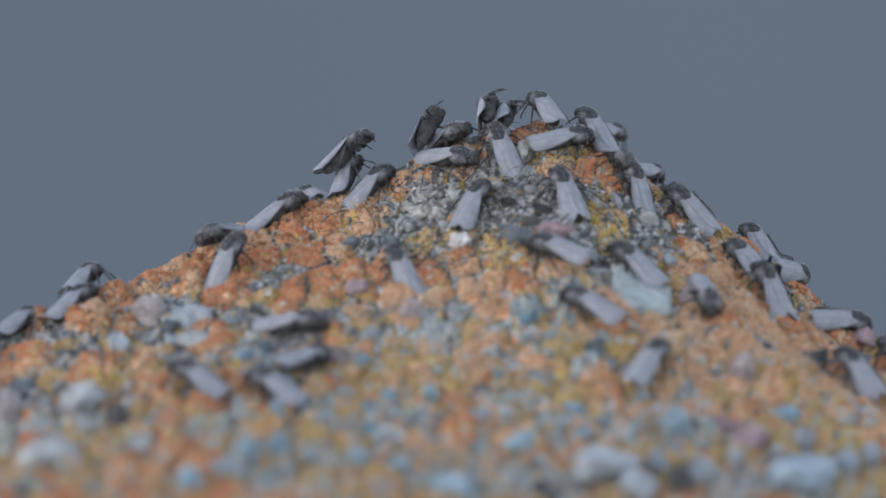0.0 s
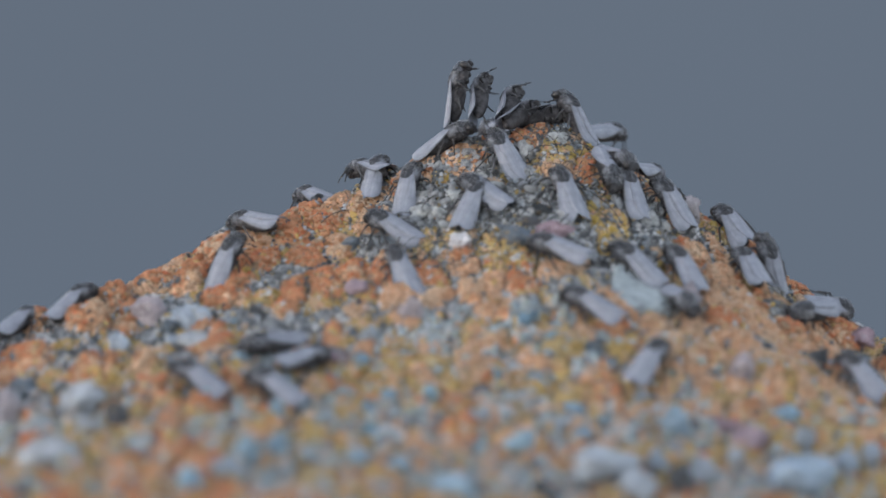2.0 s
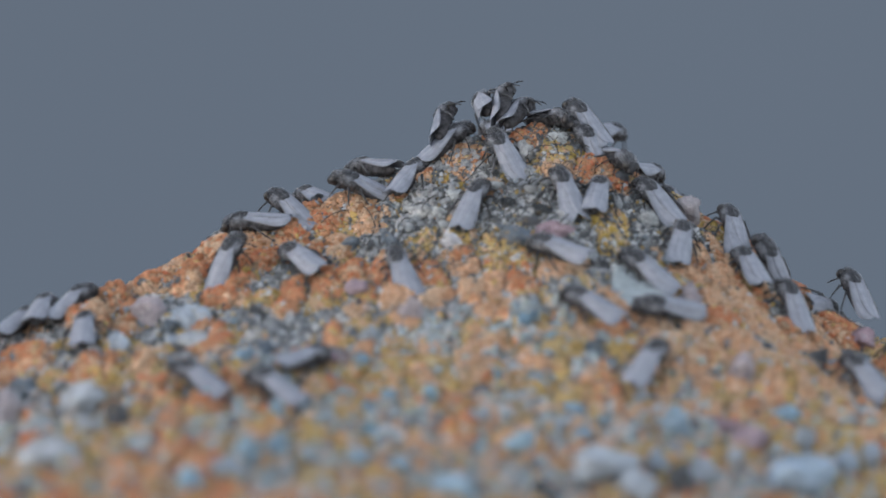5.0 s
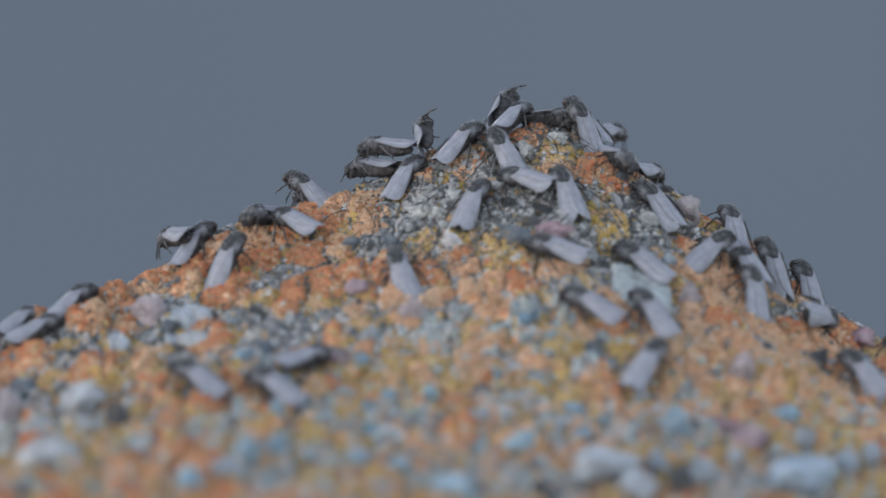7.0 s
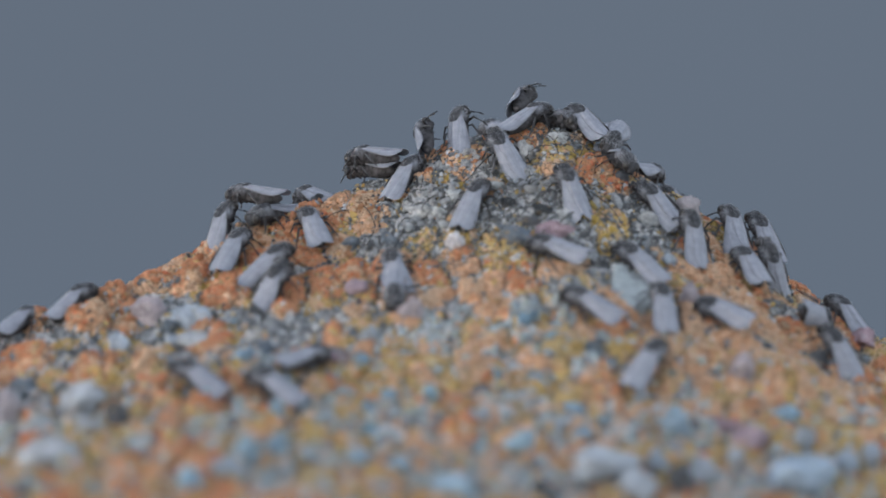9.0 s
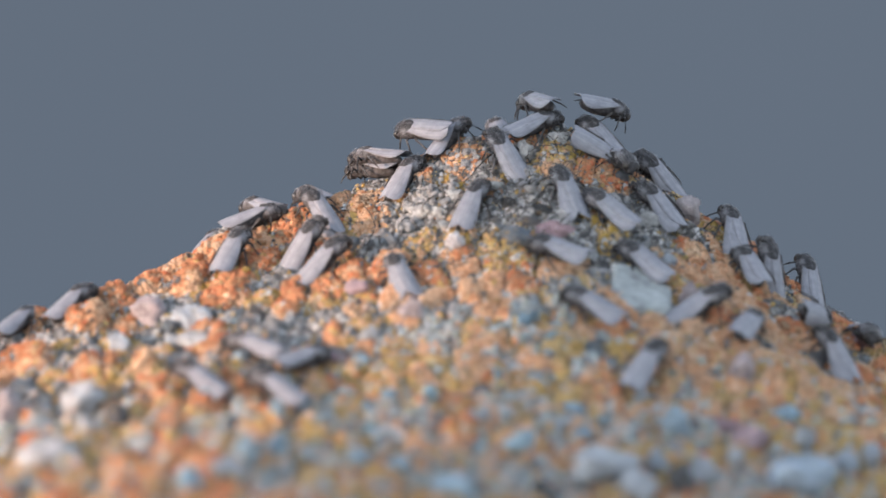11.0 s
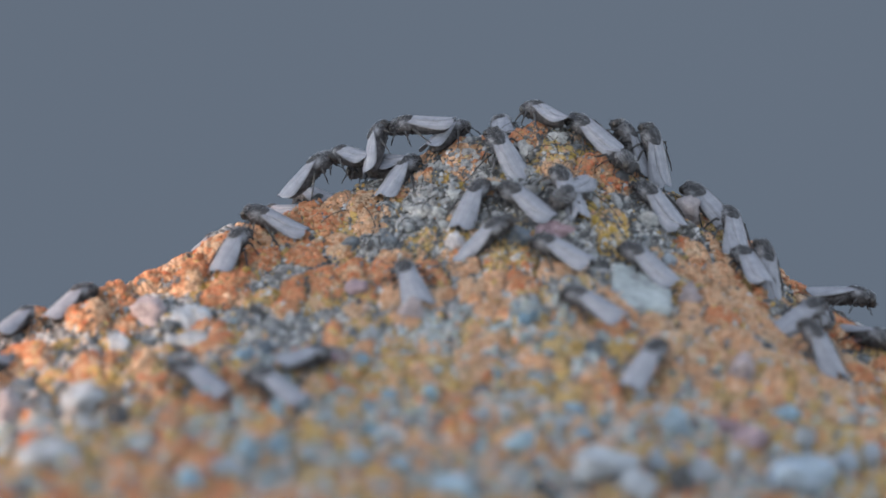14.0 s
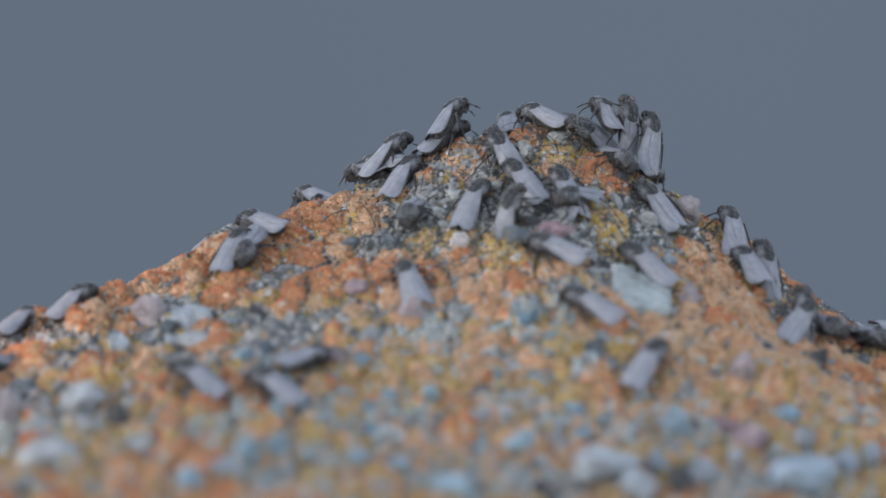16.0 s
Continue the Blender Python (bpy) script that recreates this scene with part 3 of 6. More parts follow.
kind = np.where(blend < loose, np.where(other < 0.62, 0, np.where(other < 0.84, 1, 2)), kind)
kind = np.where((kind == 2) & (cy < bend(cx) - 33 + 4 * lattice(cx / 3, cy / 3, 85)), 5, kind)
for k, (name, mat, label, lo, hi, flat, lumpy) in enumerate((
        ("orange_lichen", ORANGE_CRUST, "mealy orange cushions of lichen", 0.20, 0.48, 0.55, 0.16),
        ("ochre_lichen", YELLOW_CRUST, "ochre yellow granular lichen between the stones", 0.20, 0.46, 0.6, 0.18),
        ("grey_grit", GREY_CRUST, "grey and white angular rock grit", 0.15, 0.72, 0.32, 0.26),
        ("black_grit", DARK_CRUST, "blackish grit, partly painted shade of the crevices", 0.20, 0.55, 0.45, 0.2),
        ("red_orange_lichen", RED_CRUST, "reddish orange lichen in thick cracked cushions", 0.20, 0.55, 0.5, 0.22),
        ("pale_blue_grit", PALE_CRUST, "pale blue-grey grit lower down the rock", 0.22, 0.60, 0.42, 0.2))):
    pick = kind == k
    size = (lo + (hi - lo) * rng.uniform(0, 1, pick.sum()) ** 1.7) * coarse[pick]
    sharp = cy[pick] > -40
    for zone, shape, words in ((sharp, FINE_BIT, label), (~sharp, COARSE_BIT, label + ", in the foreground")):
        if zone.any():
            crumb_layer(name, cx[pick][zone], cy[pick][zone], size[zone], flat, lumpy, mat, words, 0.1 if k in (2, 3, 5) else 0.25, shape=shape)

# fine grains strewn over everything
gx1, gy1 = scatter(-60, 60, -36, 3, 1.0)
pick = cushions(gx1, gy1)[2] > np.where(crust_kind(gx1, gy1) == 2, 0.0, 0.72)
gx1, gy1 = gx1[pick], gy1[pick]
which = rng.uniform(0, 1, len(gx1))
for name, mat, label, lo, hi in (("fine_black_grains", DARK_CRUST, "fine black grains in the cracks", 0.0, 0.28), ("fine_pale_grains", GREY_CRUST, "fine pale grains on the crust", 0.28, 0.84), ("fine_ochre_grains", YELLOW_CRUST, "fine ochre lichen grains", 0.84, 1.0)):
    pick = (which >= lo) & (which < hi)
    crumb_layer(name, gx1[pick], gy1[pick], rng.uniform(0.13, 0.36, pick.sum()), 0.7, 0.15, mat, label, 0.6)


def noise_at(v, seed):
    return np.array([noise.noise(Vector(p) + Vector((seed * 3.7, seed * 1.3, 0))) for p in v])


def stone_mesh(seed, material, name, rugged=1.0):
    """A worn angular stone of unit size, shared by its likes."""
    v = BALL_V.copy()
    g = np.random.default_rng(seed)
    for _ in range(14):
        d = g.normal(size=3)
        d /= np.linalg.norm(d)
        cut = g.uniform(0.48, 0.85)
        over = np.maximum(v @ d - cut, 0)
        v -= over[:, None] * d * 0.95
    lobes = sum(a * noise_at(v * f, seed + f) for a, f in ((0.20, 1), (0.15, 2), (0.11, 4), (0.06, 8)))
    v *= 1 + rugged * lobes[:, None] + 0.02 * g.normal(size=(len(v), 1))
    me = bpy.data.meshes.new(name)
    me.from_pydata(v.tolist(), [], BALL_F.tolist())
    for p in me.polygons:
        p.use_smooth = True
    me.materials.append(material)
    return me


def set_stone(me, x, y, rx, rz, turn, rise=0.0, name="stone"):
    n = normal(x, y)
    ob = new(name, me)
    ob.parent = rock
    lean = n.to_track_quat("Z", "Y").to_matrix().to_4x4()
    z = float(surface(np.array([x]), np.array([y]))[0])
    ob.matrix_basis = Matrix.Translation((x * MM, y * MM, (z + rise * rz) * MM)) @ lean @ pose(0, 0, 0, 0, 0, turn) @ Matrix.Diagonal((rx * MM, 0.8 * (rx + rz) / 2 * MM, (0.75 + rise) * rz * MM, 1))
    return ob


dice = random.Random(11)
meshes = {}
for key, mat in (("pale", PALE_STONE), ("blue", BLUE_STONE), ("pink", PINK_STONE), ("dark", DARK_STONE), ("rose", ROSE_STONE), ("slate", SLATE_STONE), ("white", WHITE_STONE)):
    meshes[key] = [stone_mesh(100 * len(meshes) + i, mat, key + "_stone", 1.8 if key in ("pale", "rose", "white") else 1.3) for i in range(6)]
for key, spots in (("pale", PALE_STONES), ("blue", BLUE_STONES), ("pink", PINK_STONES), ("dark", DARK_STONES), ("rose", ROSE_STONES), ("slate", SLATE_STONES), ("white", WHITE_STONES)):
    for x, y, rx, rz in spots:
        grow = 1.15 if y > -52 else 1.3
        set_stone(dice.choice(meshes[key]), x, y, rx * grow, rz * grow, dice.uniform(-15, 15), 0.22 if key == "white" else 0.3 if y > -52 else 0.55)
for i in range(75):
    x = dice.uniform(-56, 56)
    y = float(bend(x)) * 0.8 + -90 * dice.random() ** 0.75 - 2
    r = (0.45 + 0.85 * dice.random() ** 2.5) * (1 if y > -35 else 1.2)
    near = y < -38
    key = dice.choices(("pale", "blue", "rose", "dark", "slate"), (4, 5, 1, 0.6, 1) if near else (3, 0.4, 0.6, 3, 4))[0]
    set_stone(dice.choice(meshes[key]), x, y, r * dice.uniform(0.9, 1.3), r, dice.uniform(0, 360))

# single lobes of lichen and chips of grit on the summit
bm = bmesh.new()
bmesh.ops.create_icosphere(bm, subdivisions=1, radius=1)
LOBE_V = np.array([v.co[:] for v in bm.verts])
LOBE_F = [[v.index for v in f.verts] for f in bm.faces]
bm.free()


def lobe_mesh(seed, material, name):
    g = np.random.default_rng(seed)
    v = LOBE_V * (1 + 0.2 * g.uniform(-1, 1, (len(LOBE_V), 1)))
    for _ in range(5):
        d = g.normal(size=3)
        d /= np.linalg.norm(d)
        v = v - np.maximum(v @ d - g.uniform(0.5, 0.8), 0)[:, None] * d
    me = bpy.data.meshes.new(name)
    me.from_pydata(v.tolist(), [], LOBE_F)
    me.polygons.foreach_set("use_smooth", np.ones(len(LOBE_F), dtype=bool))
    me.materials.append(material)
    return me


lobes = {0: [lobe_mesh(700 + i, ORANGE_LOBE, "lichen_lobe") for i in range(5)], 1: [lobe_mesh(720 + i, OCHRE_LOBE, "lichen_lobe") for i in range(5)], 2: [lobe_mesh(740 + i, CHIP, "grit_chip") for i in range(5)]}
for i in range(290):
    x = dice.uniform(-40, 44)
    y = float(bend(x)) - 1.5 - 17 * dice.random()
    which_kind = int(crust_kind(np.array([x]), np.array([y]))[0])
    r = dice.uniform(0.5, 0.95)
    set_stone(dice.choice(lobes[which_kind]), x, y, r * dice.uniform(0.9, 1.25), r * 0.7, dice.uniform(0, 360), 0.12, "grit_chip" if which_kind == 2 else "lichen_lobe")

# pale crusted chips about the white rock near the summit and on its right shoulder
white_chips = [lobe_mesh(760 + i, WHITE_CHIP, "pale_chip") for i in range(6)]
for i in range(170):
    px, py = ((-1.5, -12.5), (8.0, -10.0), (13.0, -15.0), (25.5, -14.5), (3.0, -5.5))[(0, 0, 1, 2, 3, 4)[i % 6]]
    x, y, r = dice.gauss(px, 3.0), dice.gauss(py, 2.2), dice.uniform(0.4, 1.0)
    set_stone(dice.choice(white_chips), x, y, r * dice.uniform(0.9, 1.3), r * 0.75, dice.uniform(0, 360), 0.25, "pale_chip")

# a flat pale slab lies on the front
bm = bmesh.new()
outline = [(20.6, -25.2), (23.6, -24.2), (27.6, -27.2), (27.2, -31.8), (22.0, -33.6), (20.1, -30.6)]
rim = []
for grow, lift in ((1.0, -0.6), (1.0, 0.35), (0.9, 0.62)):
    rim.append([bm.verts.new(((24 + (x - 24) * grow), (-28 + (y + 28) * grow), float(height(x, y)) + lift)) for x, y in outline])
for a, b in zip(rim, rim[1:]):
    for i in range(6):
        bm.faces.new((a[i], a[(i + 1) % 6], b[(i + 1) % 6], b[i]))
bm.faces.new(rim[0][::-1])
bm.faces.new(rim[-1])
bmesh.ops.bevel(bm, geom=list(bm.edges), offset=0.14, segments=2, affect="EDGES")
bmesh.ops.triangulate(bm, faces=bm.faces)
bmesh.ops.scale(bm, vec=(MM, MM, MM), verts=bm.verts)
me = bpy.data.meshes.new("flat_stone")
bm.to_mesh(me)
bm.free()
me.materials.append(SLAB)
slab = new("flat_stone", me)
slab.parent = rock
slab["label"] = "flat pale blue-grey stone slab"

# dry dark fibres caught between the grains
bm = bmesh.new()
for i in range(95):
    x = dice.gauss(11, 9) if i < 75 else dice.uniform(-20, 40)
    y = float(bend(x)) - 2 - abs(dice.gauss(8, 6))
    a, bow, n = dice.uniform(0, 6.28), dice.uniform(-1, 1), dice.uniform(1.5, 5)
    pts = []
    for k in range(6):
        f = k / 5
        px, py = x + n * f * math.cos(a) - bow * f * f * math.sin(a), y + n * f * math.sin(a) + bow * f * f * math.cos(a)
        pts.append((px * MM, py * MM, (float(height(px, py)) + 0.55 + 0.5 * math.sin(3.14 * f)) * MM))
    w = dice.uniform(0.03, 0.08) * MM
    rings = []
    for p in pts:
        rings.append([bm.verts.new((p[0] + w * cx_, p[1], p[2] + w * cz_)) for cx_, cz_ in ((1, 0), (-0.5, 0.87), (-0.5, -0.87))])
    for r0, r1 in zip(rings, rings[1:]):
        for k in range(3):
            bm.faces.new((r0[k], r0[(k + 1) % 3], r1[(k + 1) % 3], r1[k]))
me = bpy.data.meshes.new("dry_fibres")
bm.to_mesh(me)
bm.free()
me.materials.append(FIBRE)
fibres = tagged(new("dry_fibres", me), "thin dark dry fibres caught in the crust", kind="stuff")
fibres.parent = rock

# a loose white crystal lump that the flies nudge about
bm = bmesh.new()
for i in range(46):                                     # facets of many sizes packed round a core
    up, turn = dice.uniform(-0.7, 1.0), dice.uniform(0, 6.28)
    flat = math.sqrt(max(0.0, 1 - up * up))
    c = Vector((1.15 * flat * math.cos(turn), 0.95 * flat * math.sin(turn), 0.95 + 0.85 * up)) * dice.uniform(0.75, 1.0)
    r = dice.uniform(0.35, 0.8)
    bmesh.ops.create_cube(bm, size=1, matrix=Matrix.Translation(c) @ Euler((dice.uniform(0, 3), dice.uniform(0, 3), dice.uniform(0, 3))).to_matrix().to_4x4() @ Matrix.Diagonal((r, r * 1.2, r * 0.8, 1)))
bmesh.ops.create_icosphere(bm, subdivisions=2, radius=0.85, matrix=Matrix.Translation((0, 0, 0.9)))
bmesh.ops.bevel(bm, geom=list(bm.edges), offset=0.06, segments=1, affect="EDGES")
bmesh.ops.scale(bm, vec=(MM, MM, MM), verts=bm.verts)
me = bpy.data.meshes.new("crystal_lump")
bm.to_mesh(me)
bm.free()
me.materials.append(SALT)
crystal = tagged(new("crystal_lump", me), "glittering white crystal lump lying on the crust", "crystal")
crystal.matrix_basis = pose(0.00201, -0.02068, 0.00258)

# ---- flies ----
def lathe(bm, stations, sides=12, flat=1.0):
    """A body along y from (y, z, radius) stations, rounded off at both ends."""
    rings = []
    for y, z, r in stations:
        rings.append([bm.verts.new((r * math.cos(a), y, z + flat * r * math.sin(a))) for a in (2 * math.pi * i / sides for i in range(sides))])
    for a, b in zip(rings, rings[1:]):
        for i in range(sides):
            bm.faces.new((a[i], a[(i + 1) % sides], b[(i + 1) % sides], b[i]))
    bm.faces.new(rings[0][::-1])
    bm.faces.new(rings[-1])


def limb(bm, points, radii, sides=5):
    rings = []
    for i, p in enumerate(points):
        d = (Vector(points[min(i + 1, len(points) - 1)]) - Vector(points[max(i - 1, 0)])).normalized()
        u = d.orthogonal().normalized()
        v = d.cross(u)
        rings.append([bm.verts.new(Vector(p) + radii[i] * (u * math.cos(a) + v * math.sin(a))) for a in (2 * math.pi * k / sides for k in range(sides))])
    for a, b in zip(rings, rings[1:]):
        for i in range(sides):
            bm.faces.new((a[i], a[(i + 1) % sides], b[(i + 1) % sides], b[i]))
    bm.faces.new(rings[0][::-1])
    bm.faces.new(rings[-1])


def part(name, bm, material, parent, label="", smooth=True):
    bmesh.ops.recalc_face_normals(bm, faces=bm.faces)
    bmesh.ops.scale(bm, vec=(MM, MM, MM), verts=bm.verts)
    me = bpy.data.meshes.new(name)
    bm.to_mesh(me)
    bm.free()
    for p in me.polygons:
        p.use_smooth = smooth
    me.materials.append(material)
    ob = new(name, me)
    ob.parent = parent
    if label:
        ob["label"] = label
    return ob


def ball(bm, at, size, seg=10, rings=7):
    bmesh.ops.create_uvsphere(bm, u_segments=seg, v_segments=rings, radius=1, matrix=Matrix.Translation(at) @ Matrix.Diagonal((*size, 1)))


def wing_half(f):
    """Half a wing's width at the share f of its length: slender at the root, widest past the middle, round at the tip."""
    return (0.66 + 0.50 * math.sin(min(1, f / 0.62) * math.pi / 2)) * math.sqrt(max(0.0, 1 - max(0, (f - 0.70) / 0.305) ** 2.3))


def wing_mesh(side, spread, lift):
    """One folded wing: a long blunt blade, gently arched across the back; hinge at the thorax."""
    bm = bmesh.new()
    rows = []
    for i in range(17):
        f = 1 - (1 - i / 16) ** 1.5
        y = 1.8 - 6.35 * f
        half = wing_half(f)
        mid = side * (0.36 + spread * f * f)
        row = []
        for k in range(9):
            g = k / 8 * 2 - 1
            x = mid + g * half
            z = 3.0 + lift - 1.15 * f - 0.27 * x ** 2 - 0.02 * x ** 4 + 0.03 * math.sin(9 * g + 3 * f)
            row.append((x, y, z))
        rows.append(row)
    top = [[bm.verts.new(p) for p in r] for r in rows]
    low = [[bm.verts.new((p[0], p[1], p[2] - 0.05)) for p in r] for r in rows]
    for i in range(16):
        for k in range(8):
            bm.faces.new((top[i][k], top[i][k + 1], top[i + 1][k + 1], top[i + 1][k]))
            bm.faces.new((low[i][k], low[i + 1][k], low[i + 1][k + 1], low[i][k + 1]))
        bm.faces.new((top[i][0], top[i + 1][0], low[i + 1][0], low[i][0]))
        bm.faces.new((top[i][8], low[i][8], low[i + 1][8], top[i + 1][8]))
    for k in range(8):
        bm.faces.new((top[0][k], low[0][k], low[0][k + 1], top[0][k + 1]))
        bm.faces.new((top[16][k], top[16][k + 1], low[16][k + 1], low[16][k]))
    return bm


def vein_mesh(side, spread, lift):
    """The dark front vein along a wing's outer edge and one along its middle."""
    bm = bmesh.new()
    for g, thick, end in ((0.97, 0.04, 0.86), (0.25, 0.014, 0.7)):
        pts = []
        for i in range(9):
            f = 0.04 + (end - 0.04) * i / 8
            half = wing_half(f)
            x = side * (0.36 + spread * f * f + g * half)
            pts.append((x, 1.8 - 6.35 * f, 3.0 + lift - 1.15 * f - 0.27 * x ** 2 - 0.02 * x ** 4))
        limb(bm, pts, [thick] * 5 + [thick * 0.7] * 4, 4)
    return bm


def fly(spread=0.06, wide=0.0):
    """A fly of 9 mm, head along +y, its feet on z = 0 under its middle."""
    root = new("fly")
    bm = bmesh.new()
    lathe(bm, ((0.2, 1.6, 0.5), (0.6, 1.7, 1.05), (1.2, 1.85, 1.36), (1.8, 1.95, 1.48), (2.4, 1.95, 1.48), (2.9, 1.86, 1.34), (3.3, 1.72, 1.08), (3.6, 1.58, 0.6)), 18, 0.84)
    for v in bm.verts:
        v.co *= 1 + 0.05 * noise.noise(v.co * 2.3)
        v.co.x *= 0.91
    ball(bm, (0, 1.35, 2.78), (0.62, 0.55, 0.42), 12, 8)
    thorax = part("thorax", bm, FLY_BODY, root, "dark humped thorax, its back paled by dust and painted top light")
    bm = bmesh.new()
    hair = random.Random(5)
    for i in range(420):                                # short fuzz on the back and the head, painted pale as if backlit
        a, y = hair.uniform(0.05, math.pi - 0.05), hair.uniform(1.6, 4.4)
        r = 1.42 - 0.26 * max(0, y - 2.6) ** 1.4
        d = Vector((math.cos(a), hair.uniform(-0.9, 0.2), 0.8 * math.sin(a)))
        p = Vector((0.91 * r * math.cos(a), y, 1.88 - 0.12 * max(0, y - 3) + 0.80 * r * math.sin(a)))
        limb(bm, (p, p + d * hair.uniform(0.10, 0.36)), (0.030, 0.006), 3)
    part("fuzz", bm, FLY_FUZZ, thorax, "short grey fuzz, painted paler to look backlit")
    bm = bmesh.new()
    rings = []
    for i in range(15):                                 # six rings that swell and narrow
        f = i / 14
        rings.append((0.9 - 4.5 * f, 1.5 - 0.62 * f, 1.18 * math.sqrt(max(0.03, 1 - (1.1 * f - 0.28) ** 2 / 0.7)) * (1 + 0.05 * math.cos(f * 37.7))))
    lathe(bm, rings, 14, 0.88)
    part("abdomen", bm, FLY_BELLY, root, "dark brownish banded abdomen")
    bm = bmesh.new()
    ball(bm, (0, 3.78, 1.62), (0.98, 0.72, 0.94), 12, 9)
    ball(bm, (0, 4.3, 1.15), (0.5, 0.4, 0.48), 8, 5)
    head = part("head", bm, FLY_HEAD, root, "dark head, its top paled by dust and painted top light")
    for s in (-1, 1):
        bm = bmesh.new()
        ball(bm, (s * 0.75, 3.92, 1.72), (0.44, 0.50, 0.66), 10, 8)
        part("eye", bm, FLY_EYE, head, "dark compound eye")
        bm = bmesh.new()
        limb(bm, ((s * 0.2, 4.35, 1.6), (s * 0.3, 4.6, 1.45), (s * 0.42, 4.85, 1.2)), (0.09, 0.08, 0.03), 4)
        part("antenna", bm, FLY_DARK, head)
        wing = part("wing", wing_mesh(s, spread, 0.10 if s > 0 else 0.0), FLY_WING, root, "pale milky folded wing")
        part("vein", vein_mesh(s, spread, 0.115 if s > 0 else 0.015), FLY_VEIN, wing, "dull brown wing vein")
        for y0, y1, y2, out in ((2.8, 3.4, 3.9, 2.2), (2.0, 1.6, 1.2, 3.1), (1.2, -0.5, -2.1, 2.9)):
            bm = bmesh.new()
            knee, shin = Vector((s * (out * 0.62 + wide), (y0 + y1) / 2, 1.75)), Vector((s * (out * 0.92 + wide), (y1 + y2) / 2, 0.6))
            limb(bm, ((s * 0.6, y0, 1.2), knee, shin, (s * (out + wide), y2, 0.02)), (0.20, 0.16, 0.10, 0.06), 6)
            limb(bm, ((s * 0.35, y0, 1.35), (s * 0.64, y0 + 0.05, 0.85), (s * 0.7, y0, 1.15)), (0.42, 0.34, 0.18), 8)
            for k in range(10):                         # stiff bristles
                p = knee.lerp(shin, k / 9)
                d = Vector((s * hair.uniform(0.2, 1), hair.uniform(-1, 1), hair.uniform(-0.4, 0.6))).normalized()
                limb(bm, (p, p + d * 0.3), (0.025, 0.006), 3)
            part("leg", bm, FLY_DARK, root, "thin black bristly leg")
    return tagged(root, "grey fly with pale milky folded wings and dark legs", "fly", "flies on the rock")


def at(x, y, z, rx, ry, rz, roll=0):
    """A fly's pose from millimetres and degrees; roll turns it about its own long axis."""
    m = pose(x * MM, y * MM, z * MM, rx, ry, rz)
    return m @ pose(0, 0, 1.7 * MM, 0, roll, 0) @ pose(0, 0, -1.7 * MM) if roll else m


flies = [fly(0.28), fly(0.42, 0.2), fly(0.18, -0.15), fly(0.85, 0.1)]
fly_s1 = flies[1]
fly_s1.matrix_basis = at(3.8, -14.6, 6.2, 35, 5, -24)
fly_s5 = copy_thing(flies[1], at(17.6, -35.6, -3.6, 16, -19, 49))
fly_s9 = flies[2]
fly_s9.matrix_basis = at(-16.3, -44.6, -8.7, -2, 10, -45)
fly_s10 = flies[0]
fly_s10.matrix_basis = at(-27.5, -48.9, -10.3, 15, -14, 44)
fly_s11 = copy_thing(flies[2], at(-18.8, -52.2, -10.7, 15, -10, 48))
fly_s12 = copy_thing(flies[0], at(-45.4, -21.9, -5.5, 17, -2, -37))
fly_s13 = copy_thing(flies[1], at(-51.8, -23.8, -7.7, 7, -3, -30))
fly_s14 = copy_thing(flies[2], at(-16.2, -2.2, 5.4, -3, -12, 33))
fly_r1 = copy_thing(flies[0], at(21.6, -5.8, 11.0, -14, -13, -151))
fly_r2 = copy_thing(flies[2], at(25.9, 2.5, 8.4, -16, 25, -31))
fly_s2 = flies[3]
fly_s2.matrix_basis = at(15.3, -14.4, 7.6, 41, -8, 18)
fly_s3 = copy_thing(flies[1], at(14.3, -25.0, 1.7, 8, -23, 53))
fly_s4 = copy_thing(flies[2], at(23.1, -24.9, -0.1, 30, -8, 47))
fly_s6 = copy_thing(flies[0], at(23.3, -44.6, -8.9, 24, 17, -22))
fly_s7 = copy_thing(flies[2], at(-26.3, -18.8, -0.3, 48, 5, -31))
fly_s8 = copy_thing(flies[3], at(-4.7, -24.7, -0.9, 38, -16, 11))
fly_s15 = copy_thing(flies[1], at(0.9, -1.5, 13.0, 26, 19, -117))
fly_s16 = copy_thing(flies[2], at(7.8, -6.0, 12.5, 48, -17, 12))
fly_pa = copy_thing(flies[0], at(8.2, 0.1, 15.8, 7, -8, -14))
fly_pb = copy_thing(flies[2], at(18.8, -1.4, 14.4, 34, 18, 41))
fly_r3 = copy_thing(flies[0], at(24.0, -9.4, 7.7, 50, 3, 32))
fly_r4 = copy_thing(flies[1], at(30.7, -9.7, 5.1, 38, -6, 52))
fly_q1 = copy_thing(flies[2], at(13.2, -0.1, 16.8, 17, -3, 21))
fly_q2 = copy_thing(flies[0], at(1.0, -5.4, 11.3, -2, 34, -124))
fly_l1 = copy_thing(flies[2], at(-20.7, -8.3, 4.4, 28, 11, -66))
fly_w1 = copy_thing(flies[0], at(-12.0, -3.6, 8.4, 26, -10, -28))
fly_w2 = copy_thing(flies[1], at(-9.1, -5.7, 7.4, 31, 7, -48))
fly_w3 = copy_thing(flies[2], at(-12.1, -3.8, 11.6, 32, 2, -68))
fly_x1 = copy_thing(flies[0], at(-1.5, -1.1, 14.2, 30, -17, -38))
fly_x2 = copy_thing(flies[2], at(5.9, 0.0, 16.5, 13, -11, -15))
fly_t2 = copy_thing(flies[0], at(21.0, 12.0, 12.9, -10, 29, -38))
